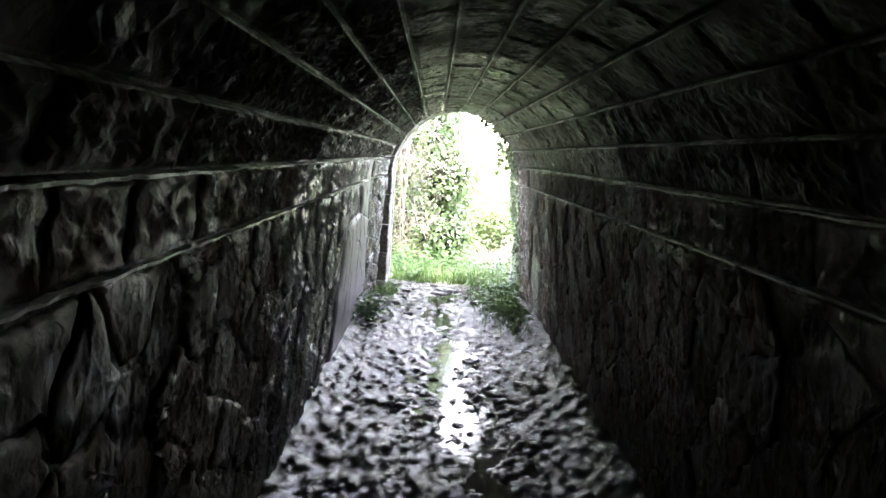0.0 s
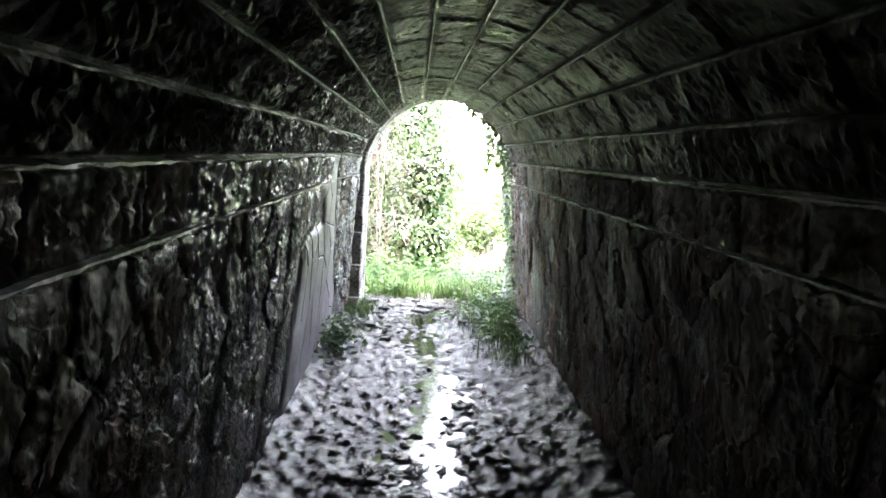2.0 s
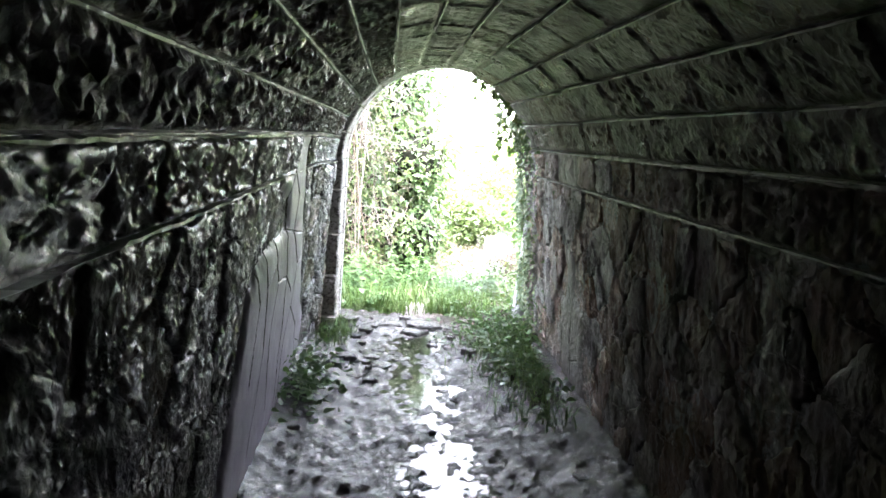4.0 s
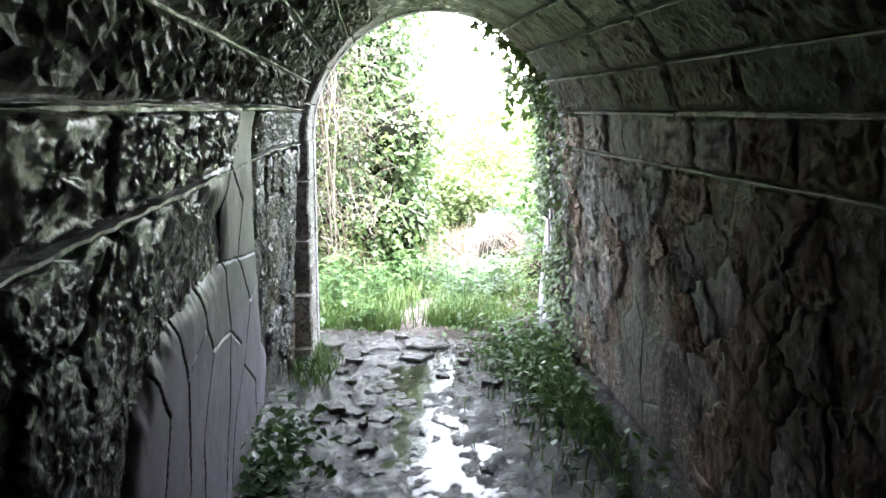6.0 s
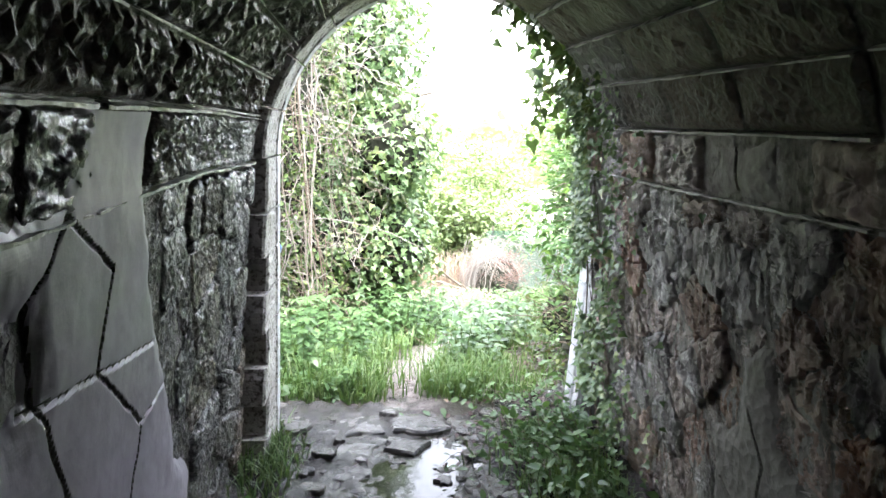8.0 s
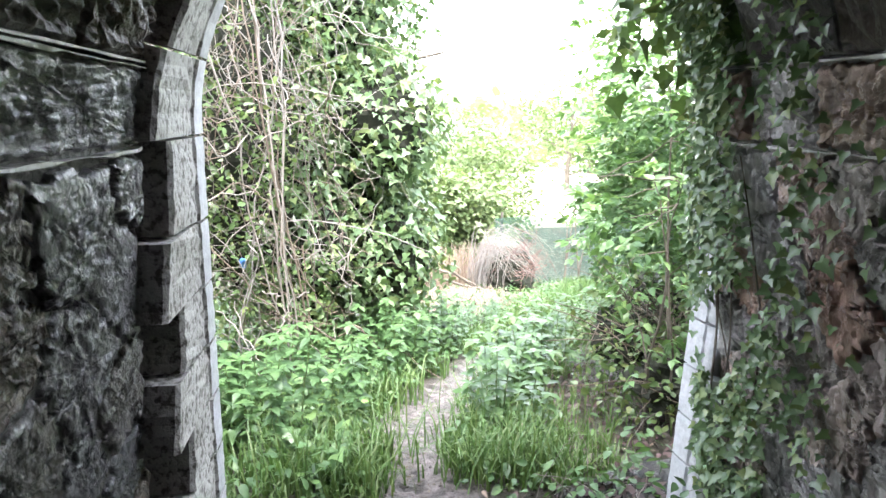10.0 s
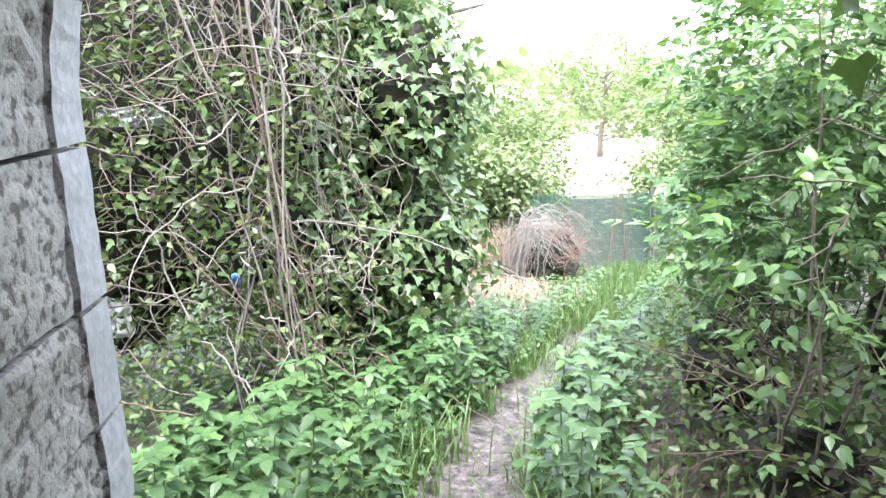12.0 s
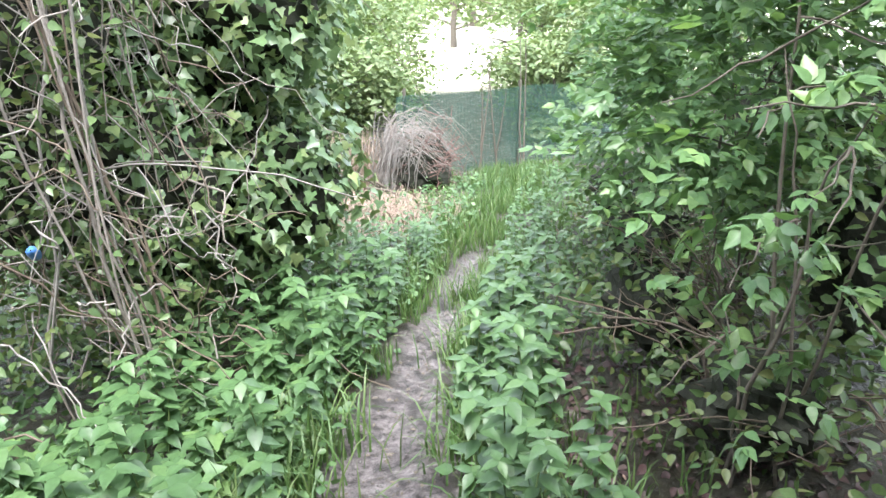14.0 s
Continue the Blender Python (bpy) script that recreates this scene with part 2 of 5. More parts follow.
DEAD_STEM = plain("grey_tan_dead_stem", (0.25, 0.22, 0.195), 0.75, 0.4)
GREEN_STEM = plain("green_stem", (0.2, 0.27, 0.1), 0.6)
BARK = plain("brown_bark", (0.15, 0.125, 0.1), 0.85, 0.8)
# Near-black colour standing in for the shade inside foliage and brushwood.
SHADE_FILL = plain("painted_shade_fill", (0.03, 0.033, 0.02), 0.9, 1.0, 18, 0.3)
BROWN_STEM = plain("brown_dead_stem", (0.17, 0.13, 0.1), 0.75, 0.4)
GREY_STEM = plain("weathered_grey_stem", (0.29, 0.265, 0.245), 0.8, 0.4)
PURPLE_STEM = plain("reddish_dry_stalk", (0.19, 0.105, 0.09), 0.75, 0.4)
NET = plain("green_netting", (0.025, 0.085, 0.06), 0.6, 0.3, 60)
POST = plain("weathered_timber_post", (0.1, 0.085, 0.065), 0.8)
WHITE = plain("white_plastic", (0.75, 0.76, 0.78), 0.4, 0.1, 8, 0.85)
BLUE = plain("blue_plastic", (0.08, 0.22, 0.6), 0.35, 0.05, 10, 0.85)
EARTH, MUD, WATER = earth_material(), mud_material(), water_material()
# Pale colour for the sheet that imitates the glare beyond the fence.
PALE_BACKDROP = plain("pale_backdrop_colour", (0.6, 0.57, 0.47), 0.9, 0.6, 2, 0.75)
BANK = plain("earth_bank", (0.12, 0.12, 0.06), 0.9, 1.0, 6, 0.5)


# ---- mesh helpers ----
def mesh_from(name, verts, faces, mats, parent=None, smooth=False, label=""):
    me = bpy.data.meshes.new(name)
    me.from_pydata([tuple(v) for v in verts], [], [tuple(f) for f in faces])
    for m in (mats if isinstance(mats, (list, tuple)) else [mats]):
        me.materials.append(m)
    if smooth:
        me.shade_smooth()
    ob = new(name, me)
    if parent:
        ob.parent = parent
    if label:
        ob["label"] = label
    return ob


def empty(name, at=(0, 0, 0)):
    e = new(name)
    e.location = at
    return e


class Soup:
    """Gathers vertices and faces of one mesh."""
    def __init__(self):
        self.v, self.f = [], []

    def add(self, verts, faces):
        k = len(self.v)
        self.v.extend(verts)
        self.f.extend(tuple(i + k for i in f) for f in faces)

    def tube(self, pts, radii, sides=5):
        pts = [Vector(p) for p in pts]
        k, up = len(self.v), Vector((0.31, 0.17, 0.93))
        for i, p in enumerate(pts):
            d = (pts[min(i + 1, len(pts) - 1)] - pts[max(i - 1, 0)]).normalized()
            a = d.cross(up)
            a = a.normalized() if a.length > 1e-4 else Vector((1, 0, 0))
            b = d.cross(a)
            for s in range(sides):
                w = 2 * math.pi * s / sides
                self.v.append(p + (a * math.cos(w) + b * math.sin(w)) * radii[i])
        for i in range(len(pts) - 1):
            for s in range(sides):
                q = (s + 1) % sides
                self.f.append((k + i * sides + s, k + i * sides + q, k + (i + 1) * sides + q, k + (i + 1) * sides + s))

    def box(self, lo, hi):
        x0, y0, z0 = lo
        x1, y1, z1 = hi
        self.add([(x0, y0, z0), (x1, y0, z0), (x1, y1, z0), (x0, y1, z0), (x0, y0, z1), (x1, y0, z1), (x1, y1, z1), (x0, y1, z1)],
                 [(0, 3, 2, 1), (4, 5, 6, 7), (0, 1, 5, 4), (1, 2, 6, 5), (2, 3, 7, 6), (3, 0, 4, 7)])

    def make(self, name, mats, parent=None, smooth=False, label=""):
        return mesh_from(name, self.v, self.f, mats, parent, smooth, label)


OUTLINE = {
    "ovate": [(0, 0), (0.18, 0.24), (0.45, 0.27), (0.75, 0.14), (1, 0), (0.75, -0.14), (0.45, -0.27), (0.18, -0.24)],
    "narrow": [(0, 0), (0.2, 0.15), (0.5, 0.19), (0.8, 0.1), (1, 0), (0.8, -0.1), (0.5, -0.19), (0.2, -0.15)],
    "ivy": [(0.08, 0), (-0.05, 0.28), (0.22, 0.5), (0.42, 0.26), (1, 0), (0.42, -0.26), (0.22, -0.5), (-0.05, -0.28)],
}


def leaf_arrays(at, axis, normal, size, shape, fold=0.12, droop=0.15):
    """Vertices and triangles of many leaves: at, axis, normal (n, 3), size (n,)."""
    out = np.array(OUTLINE[shape])
    k = len(out)
    axis = axis / (np.linalg.norm(axis, axis=1, keepdims=True) + 1e-9)
    side = np.cross(normal, axis)
    side = side / (np.linalg.norm(side, axis=1, keepdims=True) + 1e-9)
    nrm = np.cross(axis, side)
    pu = np.append(out[:, 0], 0.42)
    pv = np.append(out[:, 1], 0.0)
    pw = np.abs(pv) * fold * 2 - droop * pu ** 2
    v = at[:, None] + size[:, None, None] * (pu[None, :, None] * axis[:, None] + pv[None, :, None] * side[:, None] + pw[None, :, None] * nrm[:, None])
    tri = np.array([(i, (i + 1) % k, k) for i in range(k)])
    f = tri[None] + (np.arange(len(at)) * (k + 1))[:, None, None]
    return v.reshape(-1, 3), f.reshape(-1, 3)


def tri_mesh(name, v, f, mat, parent=None, label=""):
    me = bpy.data.meshes.new(name)
    me.vertices.add(len(v)); me.loops.add(len(f) * 3); me.polygons.add(len(f))
    me.vertices.foreach_set("co", np.asarray(v, np.float32).ravel())
    me.loops.foreach_set("vertex_index", np.asarray(f, np.int32).ravel())
    me.polygons.foreach_set("loop_start", np.arange(0, len(f) * 3, 3, dtype=np.int32))
    me.update(calc_edges=True)
    me.materials.append(mat)
    ob = new(name, me)
    if parent:
        ob.parent = parent
    if label:
        ob["label"] = label
    return ob


rng = np.random.default_rng(7)


def leaves(name, at, mat, size, shape, parent=None, facing=None, up=0.6, hang=0.4, spread=0.6, label=""):
    n = len(at)
    facing = np.zeros((n, 3)) if facing is None else facing
    normal = facing + np.array((0, 0, up)) + rng.normal(0, spread, (n, 3))
    axis = rng.normal(0, 1, (n, 3)) + facing * 0.5
    axis[:, 2] = axis[:, 2] * 0.4 - hang
    s = rng.uniform(size[0], size[1], n)
    v, f = leaf_arrays(at, axis, normal, s, shape)
    return tri_mesh(name, v, f, mat, parent, label)


def ground_z(x, y):
    y = max(y, 0.42)
    z = -0.15 * (min(y, 9) - 0.42)
    bank = 0.0
    px = path_x(y)
    if abs(x - px) < 0.2:
        bank = -0.03 * (1 - abs(x - px) / 0.2)
    return z + bank + 0.03 * noise.noise((x * 1.3, y * 1.3, 0.0))


def path_x(y):
    """The middle of the footpath, which bends away from the tunnel's line."""
    if y < 1:
        return 0.08 + 0.08 * y
    if y < 2:
        return 0.16 + 0.12 * (y - 1) + 0.22 * (y - 1) ** 2
    return 0.5 + 0.56 * (min(y, 8) - 2)


# ---- tunnel shape ----
CX, SPRING, AX, AZ = 0.125, 1.36, 0.80, 0.77
Y_BACK, Y_END = -14.0, -0.245
Z_BED, Z_COURSE = 1.345, 1.548


def at_left(u, v, d):
    d += 0.078 * min(1.0, max(0.0, (u + 0.9) / 0.5))
    if v <= SPRING:
        return (CX - AX - 0.08 * (1 - v / SPRING) + d, u, v)
    s = math.asin(min(1, (v - SPRING) / AZ))
    return (CX - (AX - d) * math.cos(s), u, SPRING + (AZ - d) * math.sin(s))


def at_right(u, v, d):
    if v <= SPRING:
        return (CX + AX + 0.15 * (1 - v / SPRING) - d, u, v)
    s = math.asin(min(1, (v - SPRING) / AZ))
    return (CX + (AX - d) * math.cos(s), u, SPRING + (AZ - d) * math.sin(s))


def at_vault(u, v, d):
    a = radians(v)
    d += 0.07 * min(1.0, max(0.0, (u + 0.9) / 0.5)) * max(0.0, -math.cos(a))
    return (CX + (AX - d) * math.cos(a), u, SPRING + (AZ - d) * math.sin(a))


def clip(poly, nx, ny, c):
    """The part of a convex polygon where nx * x + ny * y <= c."""
    out = []
    for i, p in enumerate(poly):
        q = poly[(i + 1) % len(poly)]
        a, b = nx * p[0] + ny * p[1] - c, nx * q[0] + ny * q[1] - c
        if a <= 0:
            out.append(p)
        if a * b < 0:
            t = a / (a - b)
            out.append((p[0] + t * (q[0] - p[0]), p[1] + t * (q[1] - p[1])))
    return out


def cells(seeds, outline):
    """Voronoi cells of the seeds inside a convex outline."""
    res = []
    for i, s in enumerate(seeds):
        poly = list(outline)
        near = sorted(range(len(seeds)), key=lambda j: (seeds[j][0] - s[0]) ** 2 + (seeds[j][1] - s[1]) ** 2)[1:16]
        for j in near:
            q = seeds[j]
            nx, ny = q[0] - s[0], q[1] - s[1]
            poly = clip(poly, nx, ny, nx * (s[0] + q[0]) / 2 + ny * (s[1] + q[1]) / 2)
            if len(poly) < 3:
                break
        if len(poly) >= 3:
            res.append((s, poly))
    return res


def inset(poly, gap):
    cx, cy = sum(p[0] for p in poly) / len(poly), sum(p[1] for p in poly) / len(poly)
    out = []
    for x, y in poly:
        d = math.hypot(x - cx, y - cy)
        k = max(0.3, 1 - gap / max(d, 1e-3))
        out.append((cx + (x - cx) * k, cy + (y - cy) * k))
    return out, (cx, cy)


def dome(poly, surf, gap, height, rough, r, edge_split=2, rings=((1.0, -0.02), (0.97, 0.45), (0.84, 0.9), (0.5, 1.0)), wobble=0.012, freq=22, grain=(1.0, 1.0)):
    """A stone with an uneven face, standing height proud of a surface."""
    poly, (cx, cy) = inset(poly, gap)
    rim = []
    for i, p in enumerate(poly):
        q = poly[(i + 1) % len(poly)]
        for k in range(edge_split):
            t = k / edge_split
            j = wobble if k else wobble * 0.3
            rim.append((p[0] + (q[0] - p[0]) * t + r.uniform(-j, j), p[1] + (q[1] - p[1]) * t + r.uniform(-j, j)))
    n = len(rim)
    verts, faces = [], []
    shift = r.uniform(0, 50)

    def relief(u, v):
        return rough * 1.5 * noise.fractal((u * freq * grain[0], v * freq * grain[1], shift), 0.6, 2.2, 4) if rough else 0.0

    for m, (s, h) in enumerate(rings):
        for x, y in rim:
            u, v = cx + (x - cx) * s, cy + (y - cy) * s
            verts.append(surf(u, v, height * h + (relief(u, v) if m > 0 else 0)))
    verts.append(surf(cx, cy, height + relief(cx, cy)))
    for m in range(len(rings) - 1):
        for i in range(n):
            j = (i + 1) % n
            faces.append((m * n + i, m * n + j, (m + 1) * n + j, (m + 1) * n + i))
    k = (len(rings) - 1) * n
    faces += [(k + i, k + (i + 1) % n, len(rings) * n) for i in range(n)]
    return verts, faces


ROCK = ((1.0, -0.02), (0.97, 0.5), (0.9, 0.85), (0.78, 1.0), (0.62, 1.02), (0.45, 1.0), (0.25, 1.0))


def shell(surf, us, vs, out_d):
    """A thick curved sheet: inner face on the surface, outer face out_d behind it."""
    s = Soup()
    nu, nv = len(us), len(vs)
    for d in (0.0, -out_d):
        s.v.extend(surf(u, v, d) for u in us for v in vs)
    o = nu * nv
    for i in range(nu - 1):
        for j in range(nv - 1):
            a, b, c, e = i * nv + j, i * nv + j + 1, (i + 1) * nv + j + 1, (i + 1) * nv + j
            s.f += [(a, b, c, e), (o + e, o + c, o + b, o + a)]
    for i in range(nu - 1):
        for j in (0, nv - 1):
            a, e = i * nv + j, (i + 1) * nv + j
            s.f.append((a, e, o + e, o + a))
    for j in range(nv - 1):
        for i in (0, nu - 1):
            a, b = i * nv + j, i * nv + j + 1
            s.f.append((a, b, o + b, o + a))
    return s


span = lambda a, b, n: [a + (b - a) * i / n for i in range(n + 1)]
wall_left = tagged(shell(at_left, span(Y_BACK, -1.3, 10) + span(-1.1, Y_END, 5), span(-0.3, Z_COURSE - 0.002, 10), 0.35).make("wall_left", MORTAR_BED),
                   "wet rubble stone tunnel wall with pale mortar joints", "wall", kind="structure")
wall_right = tagged(shell(at_right, span(Y_BACK, -1.3, 10) + span(-1.1, -0.02, 5), span(-0.3, Z_COURSE - 0.002, 10), 0.35).make("wall_right", FLUSH_MORTAR),
                    "weathered reddish rubble stone tunnel wall", "wall", kind="structure")
# Unseen end wall, added so no light enters behind the camera.
back = Soup()
back.box((-1.4, Y_BACK - 0.3, -0.3), (1.7, Y_BACK, 2.6))
tagged(back.make("wall_back", MORTAR_BED), "unseen end wall added to close the tunnel against light", "wall", kind="structure")

# ---- vault: backing, blocks and mortar ribbons in one mesh ----
JOINTS = [14.3, 28, 42.6, 56.5, 70.5, 84.6, 99, 113, 126, 138.5, 152.6, 165.7]
Y_VAULT = -0.2
BREAKS = [Y_BACK, -9.2, -4.78, -1.86, Y_VAULT]
v_soup = shell(at_vault, span(Y_BACK, -1.3, 10) + span(-1.1, Y_VAULT, 5), span(JOINTS[0], JOINTS[-1], 24), 0.3)
n_back = len(v_soup.f)
faces_of = [0] * n_back
r1 = random.Random(3)


def ribbon(soup, surf, v, y0, y1, half, proud, r, dv=1.0):
    """A wavy strip of mortar along a bed joint."""
    n = max(2, int((y1 - y0) / 0.045))
    k = len(soup.v)
    for i in range(n + 1):
        u = y0 + (y1 - y0) * i / n
        w = half * r.uniform(0.6, 1.25) * (0.15 if noise.noise((u * 1.7, v * 3.1, half * 40)) < -0.25 else 1.0)
        c = v + dv * r.uniform(-0.25, 0.25) * half
        h = proud * r.uniform(0.75, 1.15)
        soup.v.extend([surf(u, c - w * dv, -0.01), surf(u, c - w * 0.7 * dv, h), surf(u, c + w * 0.7 * dv, h), surf(u, c + w * dv, -0.01)])
    for i in range(n):
        for j in range(3):
            a = k + i * 4 + j
            soup.f.append((a, a + 1, a + 5, a + 4))


for b in range(len(BREAKS) - 1):
    y0, y1 = BREAKS[b] + 0.003, BREAKS[b + 1] - 0.003
    step = (0.0, 0.006, 0.0, 0.006)[b]
    for a0, a1 in zip(JOINTS, JOINTS[1:]):
        u = y0
        while u < y1 - 0.05:
            w = r1.uniform(0.38, 0.62)
            e = y1 if y1 - (u + w) < 0.2 else u + w
            rough = 0.02 if a0 > 110 else (0.012 if a0 < 40 else 0.007)
            poly = [(u, a0), (e, a0), (e, a1), (u, a1)]
            n1, n2 = (30, 11) if e > -6.5 and a0 > 110 else ((18, 8) if e > -7.5 else (10, 5))
            g = 0.006
            verts = []
            tilt = r1.uniform(-0.008, 0.008)
            for i in range(n1 + 1):
                for j in range(n2 + 1):
                    uu = u + g + (e - u - 2 * g) * i / n1
                    vv = a0 + 0.5 + (a1 - a0 - 1.0) * j / n2
                    rim = i in (0, n1) or j in (0, n2)
                    p = at_vault(uu, vv, 0)
                    d = 0.012 + tilt * (i / n1 - 0.5) + rough * noise.fractal((p[0] * 30, p[1] * 30, p[2] * 30), 0.7, 2.2, 3)
                    verts.append(at_vault(uu, vv, (0.0 if rim else d) + step))
            fs = [(i * (n2 + 1) + j, i * (n2 + 1) + j + 1, (i + 1) * (n2 + 1) + j + 1, (i + 1) * (n2 + 1) + j) for i in range(n1) for j in range(n2)]
            v_soup.add(verts, fs)
            # Sections behind the second break take the darkened stone, painting the light's fall-off.
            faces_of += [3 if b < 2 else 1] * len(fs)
            u = e
for b in range(len(BREAKS) - 1):
    for a in JOINTS:
        if b == 3 and 60 < a < 125:
            continue
        n0 = len(v_soup.f)
        ribbon(v_soup, at_vault, a + (0.0, 0.5, 0.0, -0.4)[b], BREAKS[b] + 0.02, BREAKS[b + 1] - 0.02, 0.3 if b < 3 else 0.26, 0.019 + (0.0, 0.006, 0.0, 0.006)[b], r1)
        # Deep ribbons get a darker mortar, dimmed by colour too.
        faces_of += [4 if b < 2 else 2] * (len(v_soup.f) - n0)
ceiling = v_soup.make("ceiling", [MORTAR_BED, VAULT_STONE, MORTAR, DIM_VAULT_STONE, FLUSH_MORTAR])
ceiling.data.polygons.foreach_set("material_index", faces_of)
tagged(ceiling, "damp stone barrel vault with pale mortar ribbons", "ceiling", kind="structure")

# ---- headwall, bank and ground ----
PX, PZ, PR, Y_FRONT = 0.243, 1.37, 0.757, 0.12


def arch_wall(name, y0, y1, r_in, x0, x1, top, mat):
    """A wall with an arched opening."""
    s = Soup()
    prof = [(PX - r_in, -0.4)] + [(PX - r_in * math.cos(t), PZ + r_in * math.sin(t)) for t in span(0, math.pi, 28)] + [(PX + r_in, -0.4)]
    outer = []
    for x, z in prof:
        if z <= PZ:
            outer.append((x0 if x < PX else x1, z))
        else:
            t = math.atan2(z - PZ, x - PX)
            k = min(((x1 - PX) if math.cos(t) > 0 else (PX - x0)) / max(1e-6, abs(math.cos(t))), (top - PZ) / max(1e-6, math.sin(t)))
            outer.append((PX + k * math.cos(t), PZ + k * math.sin(t)))
    n = len(prof)
    for y in (y0, y1):
        s.v.extend((x, y, z) for x, z in prof)
        s.v.extend((x, y, z) for x, z in outer)
    m = 2 * n
    for i in range(n - 1):
        s.f += [(i, i + 1, n + i + 1, n + i), (m + i, m + n + i, m + n + i + 1, m + i + 1), (i, m + i, m + i + 1, i + 1), (n + i, n + i + 1, m + n + i + 1, m + n + i)]
    return s.make(name, mat)


tagged(arch_wall("wall_headwall", -0.12, 0.1, PR + 0.3, -4.5, 5.0, 3.0, MORTAR_BED), "stone headwall round the tunnel mouth", "wall", kind="structure")
# Black sheet placed where the gap behind the ring is only shaded.
tagged(arch_wall("wall_void", -0.24, -0.125, PR + 0.42, -4.5, 5.0, 3.0, GAP_SHADE), "black backing painted as the shaded gap behind the portal stones", "earth", kind="structure")
# Bank out of view, added to keep sky light off the tunnel.
bank_s = Soup()
gx, gy = span(-12, 12, 24), span(-16, -0.13, 16)
for x in gx:
    for y in gy:
        k = min(1, max(0, (abs(x - PX) - 5) / 6))
        bank_s.v.append((x, y, 3.0 * (1 - k) + (0.6 if y < -1 else 0) - 0.6 * k + 0.15 * noise.noise((x, y, 0))))
for i in range(len(gx) - 1):
    for j in range(len(gy) - 1):
        a = i * len(gy) + j
        bank_s.f.append((a, a + len(gy), a + len(gy) + 1, a + 1))
tagged(bank_s.make("ground_bank_blocker", BANK), "unseen earth bank added over the tunnel to block light", "bank", kind="structure")

g_soup = Soup()
xs = [-400, -150, -60, -25, -12, -7] + span(-4.5, 6, 150) + [8, 12, 25, 60, 150, 400]
ys = [-400, -100, -30, -15, -5, -1] + span(-0.3, 9, 130) + [10, 12, 15, 20, 30, 60, 150, 400]
for x in xs:
    for y in ys:
        g_soup.v.append((x, y, -0.35 if y < -0.2 else (ground_z(x, y) - (0.1 if y < 0.3 else 0))))
ny = len(ys)
for i in range(len(xs) - 1):
    for j in range(ny - 1):
        a = i * ny + j
        g_soup.f.append((a, a + ny, a + ny + 1, a + 1))
ground = g_soup.make("ground", EARTH, smooth=True)
off = ground.data.attributes.new("off_path", "FLOAT", "POINT")
off.data.foreach_set("value", [min(2.0, abs(x - path_x(y)) * (0.9 if y < 1.0 else (0.55 if y < 2 else 0.95)) + max(0.0, y - 3.0) * 0.12 if 0 < y < 7.5 else 2.0) for x, y, z in g_soup.v])
tagged(ground, "sloping earth with a narrow trodden footpath", "ground", kind="structure")

# ---- tunnel floor ----
f_soup = Soup()
fx, fy = span(-0.84, 1.14, 96), span(Y_BACK, -9, 160) + span(-8.98, 0.4, 470)


def floor_z(x, y):
    c = 0.2 + 0.09 * math.sin(y * 0.9) + 0.05 * math.sin(y * 2.3)
    z = 0.025 * noise.fractal((x * 11, y * 8, 2.0), 0.5, 2.3, 5) + 0.014 * (0.35 - abs(noise.noise((x * 15, y * 12, 6.0))))
    z += 0.02 * noise.noise((x * 2.1, y * 1.3, 11.0))
    z += 0.04 * min(1.0, ((x - c) / 0.6) ** 2) - 0.018 * math.exp(-((x - c) / 0.16) ** 2)
    z += 0.06 * math.exp(-((x + 0.82) / 0.15) ** 2) + 0.08 * math.exp(-((x - 1.05) / 0.22) ** 2)
    return z - 0.02


for x in fx:
    for y in fy:
        f_soup.v.append((x, y, floor_z(x, y)))
ny = len(fy)
for i in range(len(fx) - 1):
    for j in range(ny - 1):
        a = i * ny + j
        f_soup.f.append((a, a + ny, a + ny + 1, a + 1))
floor = tagged(f_soup.make("floor", MUD, smooth=True), "wet muddy tunnel floor with stones and puddles", "floor", kind="structure")
w = Soup()
w.add([(-0.5, Y_BACK, -0.0255), (0.72, Y_BACK, -0.0255), (0.72, 0.2, -0.0255), (-0.5, 0.2, -0.0255)], [(0, 1, 2, 3)])
tagged(w.make("water", WATER), "shallow trickle of muddy water along the tunnel floor", "water", kind="structure")

# ---- portal ring of dressed stones ----
RIM = 1.37


def portal_point(s, o, y):
    """A point s metres along the opening's edge (up one jamb, over the arch, down the other), o metres into the stone."""
    if s <= RIM:
        return (PX - PR - o, y, s)
    arc = PR * math.pi
    if s <= RIM + arc:
        t = (s - RIM) / PR
        return (PX - (PR + o) * math.cos(t), y, PZ + (PR + o) * math.sin(t))
    z = RIM - (s - RIM - arc)
    return (PX + PR + o - 0.07 * (1 - z / RIM), y, z)


portal = tagged(empty("portal_arch", (PX, 0, 0)), "pale dressed stone arch ring at the tunnel mouth", "stone arch", kind="structure")
r2 = random.Random(11)
total = 2 * RIM + PR * math.pi


